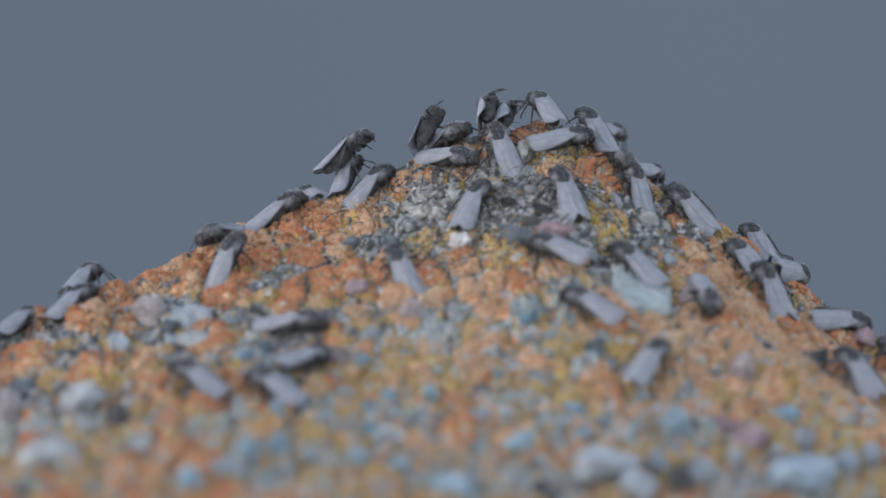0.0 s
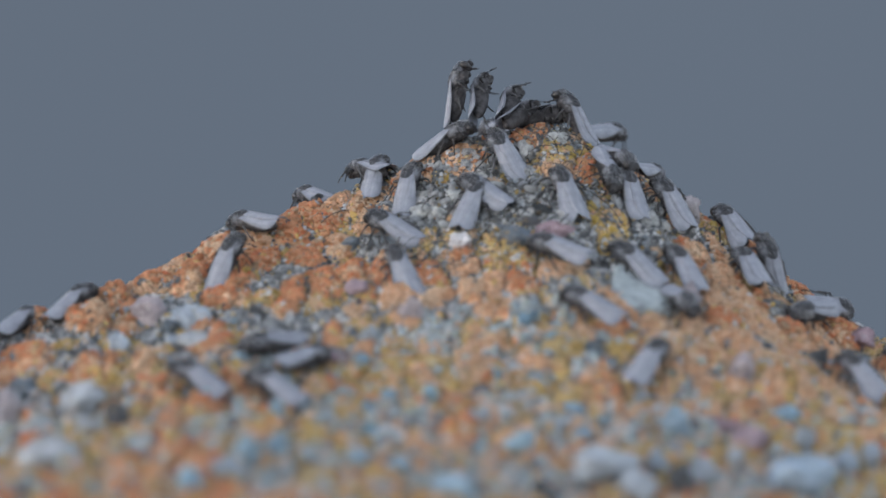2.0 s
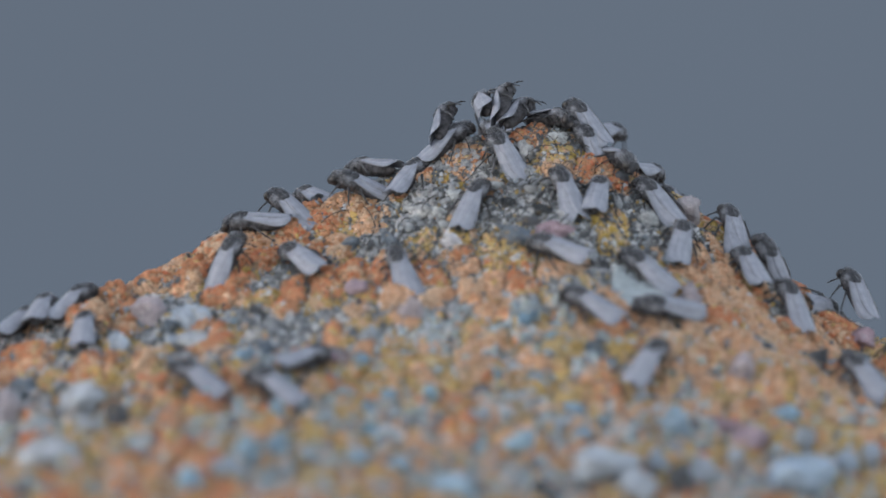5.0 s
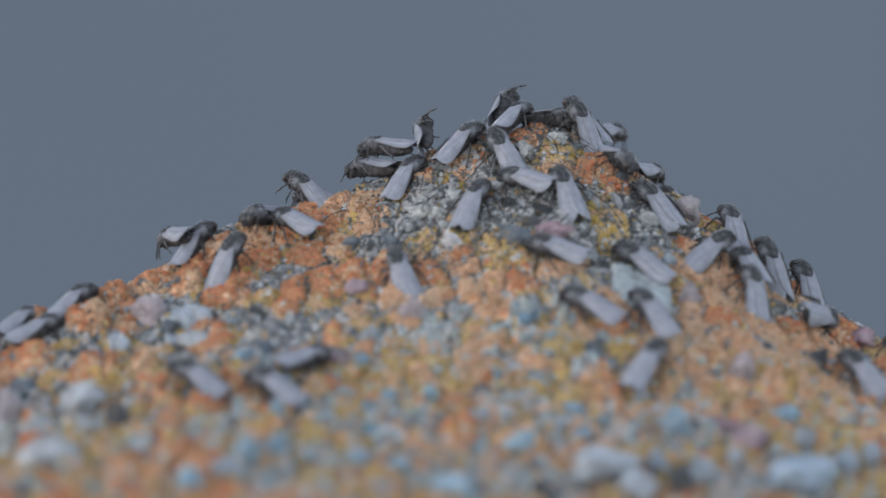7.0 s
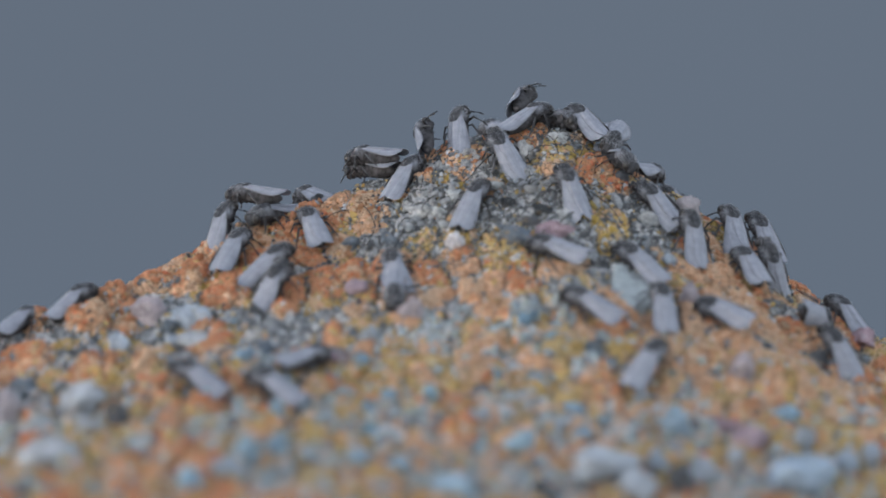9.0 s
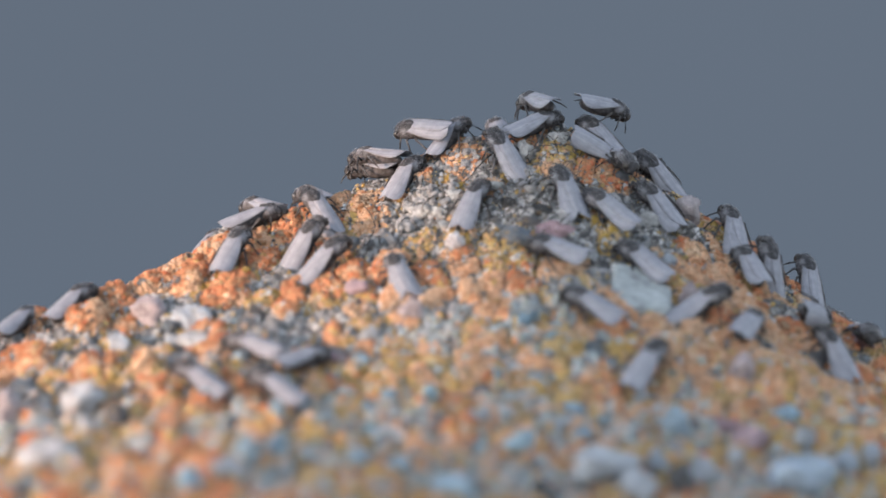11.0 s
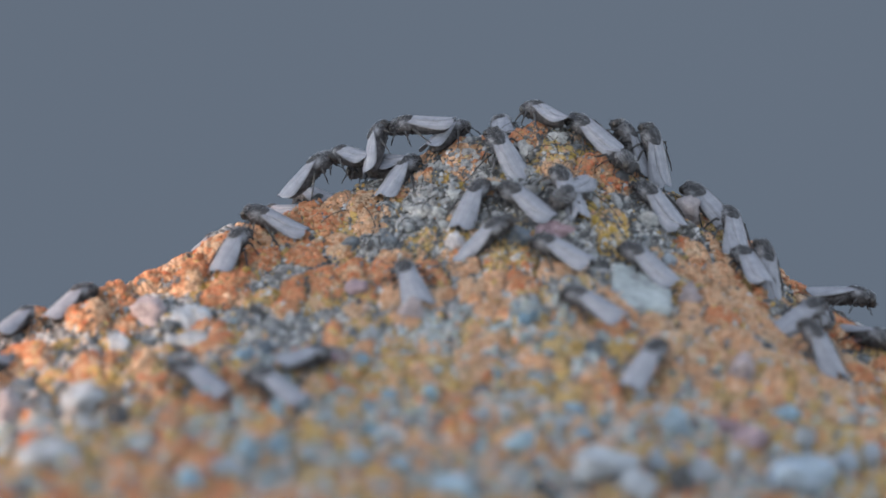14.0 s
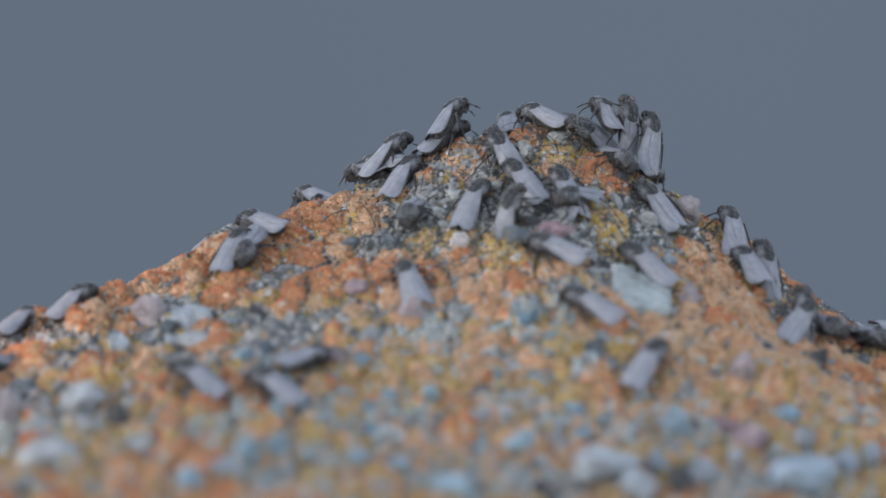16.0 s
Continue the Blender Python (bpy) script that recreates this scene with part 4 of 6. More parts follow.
fly_t3 = copy_thing(flies[1], at(30.0, 9.4, 3.5, 23, 26, 37))
fly_v1 = copy_thing(flies[2], at(57.2, -25.3, -11.6, 18, 9, 23))
fly_v2 = copy_thing(flies[3], at(39.1, -6.8, 0.4, 29, 37, 37))
fly_v3 = copy_thing(flies[2], at(37.3, -16.2, -0.8, 22, 12, 34))
fly_v4 = copy_thing(flies[3], at(39.5, -20.9, -3.6, 46, 10, 44))
fly_u1 = copy_thing(flies[1], at(43.3, -9.3, -3.1, -18, 34, -39))
fly_u2 = copy_thing(flies[2], at(48.8, -18.9, -8.1, -10, 19, -66))
fly_u3 = copy_thing(flies[0], at(14.9, -5.4, 13.6, 5, 33, -70))
fly_u4 = copy_thing(flies[2], at(55.4, -25.6, -11.3, 13, 9, 27))
fly_u5 = copy_thing(flies[3], at(48.3, -37.3, -11.4, 33, 5, 39))
fly_u6 = copy_thing(flies[1], at(55.5, -28.2, -11.6, 3, 10, 20))
fly_d1 = copy_thing(flies[2], at(31.2, -28.6, -3.3, -22, -10, -172))
fly_l2 = copy_thing(flies[0], at(-27.8, -12.3, 1.9, -5, 5, 149))
fly_e1 = copy_thing(flies[2], at(-59.1, -30.5, -9.8, 13, 4, -29))
fly_e2 = copy_thing(flies[0], at(-17.8, -35.1, -5.9, 3, 14, -140))
fly_n1 = copy_thing(flies[1], at(-44.5, -16.5, -3.3, 8, -16, -21))
fly_k2 = copy_thing(flies[0], at(14.5, 5.0, 13.2, 10, 0, 20))
fly_k1 = copy_thing(flies[2], at(7.6, 14.0, 12.7, -1, -11, 22))

for who, words in (
        (fly_s1, "grey fly with pale wings, resting on black grit"), (fly_s2, "grey fly with folded wings held apart in a V"),
        (fly_s3, "grey fly with pale wings on ochre lichen"), (fly_s4, "grey fly with pale wings leaning on the flat stone slab"),
        (fly_s5, "grey fly with pale wings on peach-coloured lichen"), (fly_s6, "grey fly resting alone on orange lichen"),
        (fly_s7, "grey fly with pale wings on orange lichen cushions"), (fly_s8, "grey fly with wings spread in a V, on orange lichen"),
        (fly_s9, "grey fly resting on pale grit, seen from its side"), (fly_s10, "grey fly resting on grit between lichen knolls"),
        (fly_s11, "grey fly resting on lichen among pale stones"), (fly_s12, "grey fly resting behind an orange lichen knoll"),
        (fly_s13, "grey fly resting on the low end of the ridge"), (fly_v4, "grey fly with V-shaped wings on the steep ridge"),
        (fly_s16, "grey fly with long pale wings just under the summit"), (fly_pa, "restless grey fly walking about the summit"),
        (fly_w3, "grey fly standing upright on the ridge, dark belly showing"), (fly_x1, "grey fly pushing to the summit, dark belly showing"),
        (fly_x2, "grey fly standing upright on the summit"), (fly_q1, "grey fly running down from the summit"),
        (fly_e2, "grey fly wandering over grit and lichen"), (fly_u3, "grey fly running across the rock face"),
        (fly_k2, "dark grey fly crouching on the summit")):
    who["label"] = words


def step_legs(carried, rows):
    """Swing a fly's legs to and fro while it walks: alternate tripods, still while it rests."""
    legs = [c for c in carried.children if c.name.startswith("leg")]
    for i, leg in enumerate(legs):
        side = 1 if i % 2 else -1
        keyed, swing = [(rows[0][0], pose(0, 0, 0))], 5 * side
        for (t0, a), (t1, b) in zip(rows, rows[1:]):
            if (b.translation - a.translation).length > 0.0012 and t1 - t0 < 1.2:
                keyed.append(((t0 + t1) / 2, pose(0, 0, 0, 0, 0, swing)))
                swing = -swing
                keyed.append((t1, pose(0, 0, 0, 0, 0, swing)))
            else:
                keyed.append((t1, pose(0, 0, 0)))
        walk(leg, keyed)


def stroll(carried, rows):
    walk(carried, rows)
    step_legs(carried, rows)


def more_motions():
    # the added blocker uncovers the sun, then slides back over it
    walk(cloud, [(0.0, blocker_at(-75)), (9.0, blocker_at(-70)), (9.3, blocker_at(-60)), (10.4, blocker_at(10)), (10.9, blocker_at(14)), (11.3, blocker_at(12)), (12.0, blocker_at(6.8)), (12.5, blocker_at(3.2)),
                 (13.5, blocker_at(-2)), (14.5, blocker_at(-6)), (15.2, blocker_at(-9)), (16.0, blocker_at(-13))])
    walk(crystal, [(0.0, pose(0.00201, -0.02068, 0.00258)), (2.0, pose(0.00201, -0.02068, 0.00258)), (2.5, pose(0.00063, -0.02043, 0.00255, 0, 20, 40)),
                   (7.5, pose(0.00063, -0.02043, 0.00255, 0, 20, 40)), (8.0, pose(0.00125, -0.02068, 0.00258, 10, 0, 70)), (15.0, pose(0.00125, -0.02068, 0.00258, 10, 0, 70)),
                   (15.5, pose(0.00208, -0.02093, 0.00261, 10, 20, 80)), (16.0, pose(0.00208, -0.02093, 0.00261, 0, 20, 110))])

def motions():
    stroll(fly_s2, [
        (0, at(15.3, -14.4, 7.6, 41, -8, 18)),
        (8, at(15.3, -14.4, 7.6, 41, -8, 18)),
        (8.5, at(15.7, -14.1, 7.8, 44, -7, 18)),
        (9, at(15.8, -14.1, 7.8, 46, -7, 19)),
        (11.5, at(15.3, -14.2, 7.7, 40, -8, 18)),
        (16, at(15.3, -14.2, 7.7, 40, -8, 18))])
    stroll(fly_s3, [
        (0, at(14.3, -25.0, 1.7, 8, -23, 53)),
        (2, at(14.3, -25.0, 1.7, 8, -23, 53)),
        (2.5, at(14.5, -25.2, 1.5, 12, -21, 47)),
        (3, at(14.3, -25.0, 1.7, 8, -23, 53)),
        (13, at(14.2, -25.0, 1.6, 6, -22, 50)),
        (13.5, at(16.1, -23.6, 2.2, 24, -15, 38)),
        (14, at(14.4, -25.2, 1.4, 14, -21, 48)),
        (14.5, at(12.5, -25.1, 1.4, 10, -27, 84)),
        (15, at(14.0, -24.7, 1.7, 9, -23, 53)),
        (16, at(14.0, -24.7, 1.7, 9, -23, 53))])
    stroll(fly_s4, [
        (0, at(23.1, -24.9, -0.1, 30, -8, 47, -15)),
        (2, at(23.1, -24.9, -0.1, 30, -8, 47, -15)),
        (2.5, at(24.0, -24.5, -0.1, 24, -8, 46, -17)),
        (3, at(24.5, -25.3, -0.7, 27, -9, 47, -16)),
        (4, at(24.5, -25.9, -0.8, 27, -9, 49, -17)),
        (6.5, at(24.1, -26.0, -0.7, 34, -13, 56, -16)),
        (7, at(24.0, -24.2, 0.0, 25, -10, 50, -18)),
        (7.5, at(23.8, -25.2, -0.3, 34, -13, 57, -17)),
        (9, at(23.6, -24.7, -0.1, 27, -7, 44, -15)),
        (11.5, at(24.1, -24.0, 0.1, 23, -8, 46, -18)),
        (13.5, at(24.1, -24.0, 0.1, 23, -8, 46, -18)),
        (14, at(24.4, -24.5, -0.2, 28, -10, 48, -15)),
        (16, at(24.4, -24.5, -0.2, 28, -10, 48, -15))])
    stroll(fly_s6, [
        (0, at(23.3, -44.6, -8.9, 24, 17, -22)),
        (4, at(23.3, -44.6, -8.9, 24, 17, -22)),
        (6.5, at(23.1, -45.0, -9.0, 29, 17, -23)),
        (16, at(23.1, -45.0, -9.0, 29, 17, -23))])
    stroll(fly_s7, [
        (0, at(-26.3, -18.8, -0.3, 48, 5, -31)),
        (7, at(-26.3, -18.8, -0.3, 48, 5, -31)),
        (7.5, at(-26.2, -18.3, -0.3, 27, 5, -30)),
        (8, at(-26.0, -17.0, 0.4, 26, 2, -22)),
        (11.5, at(-26.0, -16.7, 0.5, 28, 2, -22)),
        (16, at(-26.0, -16.7, 0.5, 28, 2, -22))])
    stroll(fly_s8, [
        (0, at(-4.7, -24.7, -0.9, 38, -16, 11)),
        (4, at(-4.7, -24.7, -0.9, 38, -16, 11)),
        (6.5, at(-4.7, -25.8, -1.2, 36, -14, 5)),
        (8, at(-4.9, -25.6, -1.2, 34, -14, 6)),
        (9, at(-5.5, -25.2, -1.2, 28, -13, 5)),
        (11.5, at(-4.4, -26.5, -1.6, 27, -15, 9)),
        (12, at(-3.5, -27.4, -1.7, 31, -15, 9)),
        (13, at(-3.6, -28.3, -2.0, 27, -15, 8)),
        (16, at(-3.6, -28.3, -2.0, 27, -15, 8))])
    stroll(fly_s15, [
        (0, at(0.9, -1.5, 13.0, 26, 19, -117)),
        (3.267, at(0.9, -2.2, 12.9, 28, 10, -83)),
        (6.5, at(1.0, -2.8, 12.7, 24, 2, -49)),
        (7, at(2.4, -3.7, 12.8, 27, 7, -44)),
        (7.5, at(2.7, -2.1, 13.6, 34, -6, -34)),
        (8, at(2.6, -0.1, 14.7, 36, -13, -35)),
        (8.5, at(2.0, -0.3, 14.5, 33, -14, -33)),
        (9, at(2.9, 0.1, 14.2, 41, -21, -23)),
        (11.5, at(0.9, -1.3, 13.1, 24, -12, -52)),
        (13, at(0.6, -0.8, 13.2, 21, -8, -53)),
        (13.5, at(0.6, -0.8, 12.9, 16, -18, -51)),
        (14.5, at(1.3, -0.8, 13.6, 13, -14, -37)),
        (15.5, at(0.6, -1.2, 13.0, 18, -14, -53)),
        (16, at(0.4, -0.9, 13.1, 20, -7, -54))])
    stroll(fly_s16, [
        (0, at(7.8, -6.0, 12.5, 48, -17, 12)),
        (0.5, at(8.4, -6.4, 12.4, 43, -17, 12)),
        (1, at(8.0, -6.7, 12.1, 40, -19, 16)),
        (1.5, at(8.2, -7.0, 11.9, 38, -19, 16)),
        (2, at(8.0, -6.8, 12.0, 46, -21, 19)),
        (16, at(8.0, -6.8, 12.0, 46, -21, 19))])
    stroll(fly_pa, [
        (0, at(8.2, 0.1, 15.8, 7, -8, -14, -45)),
        (0.5, at(8.5, 0.1, 16.3, 9, -6, -19, -45)),
        (1, at(8.6, 0.1, 16.0, 11, -2, -34, -58)),
        (1.5, at(9.5, -0.9, 15.8, 10, -0, -36, -58)),
        (2, at(9.7, -0.9, 15.8, 10, 1, -39, -58)),
        (3, at(9.4, 0.1, 16.5, 12, -1, -33, -58)),
        (3.5, at(9.9, -0.4, 15.9, 13, -3, -32, -58)),
        (4, at(9.9, 0.1, 16.0, 14, -1, -31, -58)),
        (6.5, at(9.0, -0.4, 15.7, 10, -5, -27, -10)),
        (7.5, at(9.2, -1.1, 15.6, 13, 1, -36, -10)),
        (8, at(9.6, -0.4, 15.9, 12, -4, -31, -10)),
        (8.5, at(10.1, -1.5, 15.6, 14, 4, -33, -10)),
        (9, at(10.6, -1.5, 15.6, 14, 10, -49, -10)),
        (11.5, at(12.1, -3.4, 14.9, 9, 22, -51)),
        (11.733, at(12.7, -3.7, 14.8, -6, 18, -117)),
        (12, at(13.4, -4.0, 14.6, -9, 3, -178)),
        (12.267, at(12.9, -4.1, 14.5, -14, -16, 116)),
        (12.5, at(12.4, -4.3, 14.4, 3, -26, 43)),
        (13, at(9.5, -4.5, 13.7, 22, -28, 39)),
        (13.5, at(3.0, -0.2, 14.5, 2, -12, 89)),
        (14, at(-2.4, -1.2, 14.8, -9, -18, 75)),
        (14.5, at(0.9, -3.2, 12.5, -5, -30, 31)),
        (15, at(0.0, -2.8, 12.3, -11, -29, 41)),
        (15.5, at(-1.7, -7.9, 8.8, -22, -35, 63)),
        (15.733, at(-2.6, -10.7, 6.9, -31, -9, 117)),
        (16, at(-3.5, -13.4, 5.0, -15, 12, 169))])
    stroll(fly_pb, [
        (0, at(18.8, -1.4, 14.4, 34, 18, 41, -27)),
        (0.5, at(17.0, -1.1, 16.3, 17, 14, 30, -30)),
        (1, at(17.8, -1.2, 15.3, 25, 10, 49, -35)),
        (1.5, at(17.2, -1.0, 15.3, 31, 8, 49, -30)),
        (2, at(16.2, -0.7, 16.1, 49, -1, 61)),
        (2.5, at(16.4, -0.7, 16.2, 46, 3, 52)),
        (3, at(16.9, -0.9, 16.2, 38, 4, 56)),
        (3.5, at(18.6, -1.4, 15.2, 28, 10, 53, -36)),
        (4, at(18.4, -1.3, 15.6, 34, 9, 55, -33)),
        (6.5, at(17.2, -2.9, 14.7, 36, 4, 37, -13)),
        (7, at(17.0, -2.1, 15.2, 56, 1, 57, -22)),
        (7.5, at(18.1, -1.2, 15.5, 39, 4, 63, -34)),
        (8, at(16.7, -1.1, 15.9, 13, 11, 32)),
        (8.5, at(17.6, -1.3, 15.6, 14, 14, 37, -40)),
        (9, at(17.8, -1.3, 15.1, 21, 16, 35, -32)),
        (11.5, at(20.1, -2.3, 13.2, 35, 18, 53, -38)),
        (12, at(20.8, -1.9, 13.1, 40, 15, 52, -32)),
        (12.5, at(20.5, -1.8, 13.7, 37, 10, 59, -36)),
        (13, at(20.4, -1.8, 14.0, 34, 13, 54, -36)),
        (13.267, at(19.6, -1.7, 14.6, 38, -5, 84, -41)),
        (13.5, at(18.8, -1.6, 15.2, 32, -24, 115, -41)),
        (14, at(18.7, -3.3, 13.8, 26, 2, 52, -30)),
        (14.5, at(19.3, -2.9, 13.6, 29, 8, 54, -34)),
        (15, at(18.9, -3.3, 13.7, 26, -0, 57, -31)),
        (15.5, at(18.6, -4.1, 13.6, 18, -1, 47, -29)),
        (15.733, at(18.4, -3.8, 13.8, 28, -13, 79, -30)),
        (16, at(18.2, -3.5, 14.0, 30, -29, 111, -32))])
    stroll(fly_r3, [
        (0, at(24.0, -9.4, 7.7, 50, 3, 32)),
        (0.5, at(23.6, -10.5, 7.3, 45, 10, 20)),
        (1, at(23.7, -10.4, 7.4, 54, 3, 30)),
        (1.5, at(22.8, -10.9, 7.5, 50, 3, 32)),
        (2, at(23.2, -11.1, 7.1, 39, 6, 27)),
        (2.5, at(22.4, -9.4, 8.4, 40, 5, 31, -5)),
        (3, at(21.4, -8.4, 9.5, 46, 1, 37, -7)),
        (3.5, at(19.7, -8.8, 10.1, 44, -0, 36, -6)),
        (4, at(18.5, -8.5, 10.8, 58, -9, 44, -6)),
        (6.5, at(18.1, 3.5, 14.1, 23, 26, 37, -40)),
        (7.5, at(18.4, 3.4, 13.7, 22, 28, 34, -39)),
        (7.733, at(18.8, 0.5, 13.7, 31, 6, 71, -42)),
        (8, at(19.2, -2.4, 13.8, 26, -19, 105, -36)),
        (8.5, at(20.3, -2.6, 13.1, 10, -25, 117, -25)),
        (9, at(21.4, -1.7, 13.6, -21, -34, 173)),
        (9.833, at(20.5, -3.6, 13.0, -44, -12, -133, 23)),
        (10.667, at(19.5, -5.5, 12.3, -41, 18, -89, 35)),
        (11.5, at(18.6, -7.5, 11.7, -14, 35, -32, 29)),
        (11.667, at(18.4, -8.8, 10.9, 23, 25, 32, -33)),
        (11.833, at(18.2, -10.1, 10.0, 34, -6, 79, -36)),
        (12, at(18.1, -11.4, 9.2, 16, -36, 130, -20)),
        (12.5, at(16.9, -12.5, 8.7, 9, -30, 144)),
        (13, at(15.6, -13.3, 8.3, -15, -7, 176)),
        (13.5, at(15.8, -15.2, 7.2, -8, -20, 153)),
        (14, at(15.9, -14.2, 7.6, -19, -20, 155)),
        (14.5, at(16.3, -14.6, 7.5, -9, -24, 150)),
        (15, at(16.1, -14.1, 7.8, -8, -22, 153)),
        (16, at(16.2, -15.2, 7.1, -2, -27, 142))])
    stroll(fly_r4, [
        (0, at(30.7, -9.7, 5.1, 38, -6, 52, -19)),
        (0.5, at(29.8, -9.8, 5.5, 44, -7, 50, -15)),
        (1, at(29.7, -9.2, 5.9, 39, 4, 32, -7)),
        (1.5, at(28.1, -10.3, 5.8, 45, -3, 37, -6)),
        (2, at(28.4, -9.8, 5.9, 40, -2, 37, -9)),
        (2.5, at(27.9, -9.1, 6.4, 34, -2, 37, -11)),
        (3, at(27.5, -9.0, 6.6, 39, -3, 40, -11)),
        (3.5, at(27.1, -9.1, 6.7, 27, 1, 33, -14)),
        (4, at(26.6, -9.8, 6.6, 29, -2, 36, -13)),
        (6.5, at(26.6, -11.3, 5.7, 35, -6, 41, -11)),
        (16, at(26.6, -11.3, 5.7, 35, -6, 41, -11))])
    stroll(fly_q1, [
        (0, at(13.2, -0.1, 16.8, 17, -3, 21)),
        (0.167, at(12.4, -0.6, 16.5, 5, -13, 74)),
        (0.333, at(11.6, -1.0, 16.1, -10, -8, 128)),
        (0.5, at(10.9, -1.4, 15.7, -16, 6, 179)),
        (1, at(11.8, -3.6, 14.7, -9, -11, 152)),
        (1.267, at(10.6, -6.3, 12.8, -14, -22, 104)),
        (1.5, at(9.4, -9.0, 10.9, -8, -32, 52)),
        (2, at(5.4, -13.1, 7.5, 20, -26, 35)),
        (2.5, at(1.9, -16.2, 4.9, 9, -29, 44)),
        (3, at(-1.4, -14.6, 5.0, 31, -30, 37)),
        (3.5, at(-4.0, -22.3, 0.4, 23, -27, 46)),
        (4, at(-8.5, -22.9, -0.7, -10, -24, 69)),
        (5.267, at(-19.3, -17.9, 0.1, 20, -27, 12)),
        (6.5, at(-30.0, -12.9, 0.9, 40, -7, -37)),
        (7, at(-30.8, -12.5, 0.7, 30, -9, -41)),
        (7.5, at(-30.1, -10.1, 1.8, 31, -15, -43)),
        (8, at(-28.6, -11.9, 1.8, 41, -7, -37)),
        (8.5, at(-28.4, -9.3, 2.5, 41, -12, -46)),
        (9, at(-27.3, -10.2, 2.7, 42, -12, -32)),
        (11.5, at(-29.8, -1.4, -1.0, 4, -27, -23)),
        (16, at(-29.8, -1.4, -1.0, 4, -27, -23))])
    stroll(fly_q2, [
        (0, at(1.0, -5.4, 11.3, -2, 34, -124)),
        (0.5, at(0.6, -6.5, 10.4, -25, 20, -178)),
        (1, at(1.4, -12.2, 7.1, -21, -0, 156)),
        (1.267, at(-0.0, -14.5, 5.5, -24, -18, 107)),
        (1.5, at(-1.4, -16.7, 4.0, -10, -31, 53)),
        (2, at(-6.0, -15.3, 3.3, 20, -28, 44)),
        (2.5, at(-9.2, -12.8, 3.9, 17, -27, 51)),
        (3, at(-18.0, -8.0, 4.9, 20, -19, 50)),
        (3.5, at(-21.7, -6.4, 4.9, 22, -13, 54)),
        (4, at(-20.4, -7.9, 4.6, 26, -17, 51)),
        (6.5, at(-18.7, -7.6, 4.9, 20, -16, 31)),
        (7, at(-18.2, -11.7, 3.4, 6, -19, 39)),
        (7.267, at(-19.1, -12.5, 2.9, 1, -17, 92)),
        (7.5, at(-20.1, -13.3, 2.5, -0, -11, 143)),
        (7.667, at(-19.9, -14.2, 2.1, 9, -8, 86)),
        (7.833, at(-19.8, -15.1, 1.8, 10, 1, 29)),
        (8, at(-19.6, -16.1, 1.4, 4, 8, -27)),
        (8.167, at(-19.0, -14.1, 2.3, -4, 12, -83)),
        (8.333, at(-18.4, -12.1, 3.1, -10, 8, -139)),
        (8.5, at(-17.8, -10.2, 4.0, -11, -0, 166)),
        (8.667, at(-17.2, -11.1, 3.6, -6, -14, 117)),
        (8.833, at(-16.7, -12.1, 3.3, 9, -19, 65)),
        (9, at(-16.1, -13.0, 2.9, 22, -11, 14)),
        (11.5, at(-15.3, -6.9, 5.7, 36, -16, 27)),
        (12, at(-14.5, -3.9, 6.8, 33, -15, 15)),
        (12.5, at(-13.4, -3.5, 8.0, 43, -12, -14, -35)),
        (13, at(-11.1, -3.0, 10.0, 46, -12, -25, -35)),
        (13.5, at(-7.9, -2.2, 12.3, 40, -12, -30, -35)),
        (14, at(-8.0, -2.2, 12.2, 43, -11, -31, -35)),
        (14.5, at(-5.8, -1.9, 12.9, 34, -14, -35, -35)),
        (15, at(-2.5, -1.4, 14.2, 29, -16, -42, -12)),
        (15.5, at(-0.1, -0.9, 16.2, 23, -15, -37, -12)),
        (16, at(1.2, -0.6, 15.6, 26, -12, -41, -12))])
    stroll(fly_l1, [
        (0, at(-20.7, -8.3, 4.4, 28, 11, -66)),
        (0.5, at(-18.3, -7.3, 5.1, 35, 3, -45)),
        (1, at(-11.9, -6.3, 6.4, 36, 2, -36)),
        (1.5, at(-9.7, -6.3, 7.0, 44, 4, -34)),
        (2, at(-8.2, -3.7, 8.3, 31, -13, -22)),
        (2.5, at(-7.5, -5.4, 7.9, 44, -7, -18)),
        (3, at(-6.8, -7.9, 7.0, 21, 3, -34)),
        (3.267, at(-7.1, -7.8, 6.9, 22, -17, 23)),
        (3.5, at(-7.5, -7.7, 6.9, 3, -27, 88)),
        (4, at(-7.7, -7.7, 6.9, 3, -27, 88)),
        (6.5, at(-16.3, -4.4, 8.6, 44, -12, 73)),
        (7, at(-17.3, -4.7, 6.5, 31, -14, 49)),
        (7.5, at(-19.6, -5.8, 5.7, 14, -13, 56, 18)),
        (8, at(-22.0, -6.8, 6.0, 7, -13, 59, 18)),
        (8.5, at(-23.1, -7.2, 5.9, 6, -12, 59, 18)),
        (9, at(-23.3, -7.5, 6.4, -6, -12, 63, 18)),
        (11.5, at(-22.8, 0.5, 3.5, -6, -11, 34)),
        (14, at(-20.5, -1.9, 3.3, -15, -11, 39)),
        (14.5, at(-20.1, -6.5, 5.0, -8, -14, 49)),
        (15, at(-19.3, -7.3, 4.9, -11, -14, 35)),
        (15.5, at(-19.4, -10.0, 3.9, 5, -18, 37)),
        (16, at(-22.3, -11.1, 3.2, 0, -19, 45))])
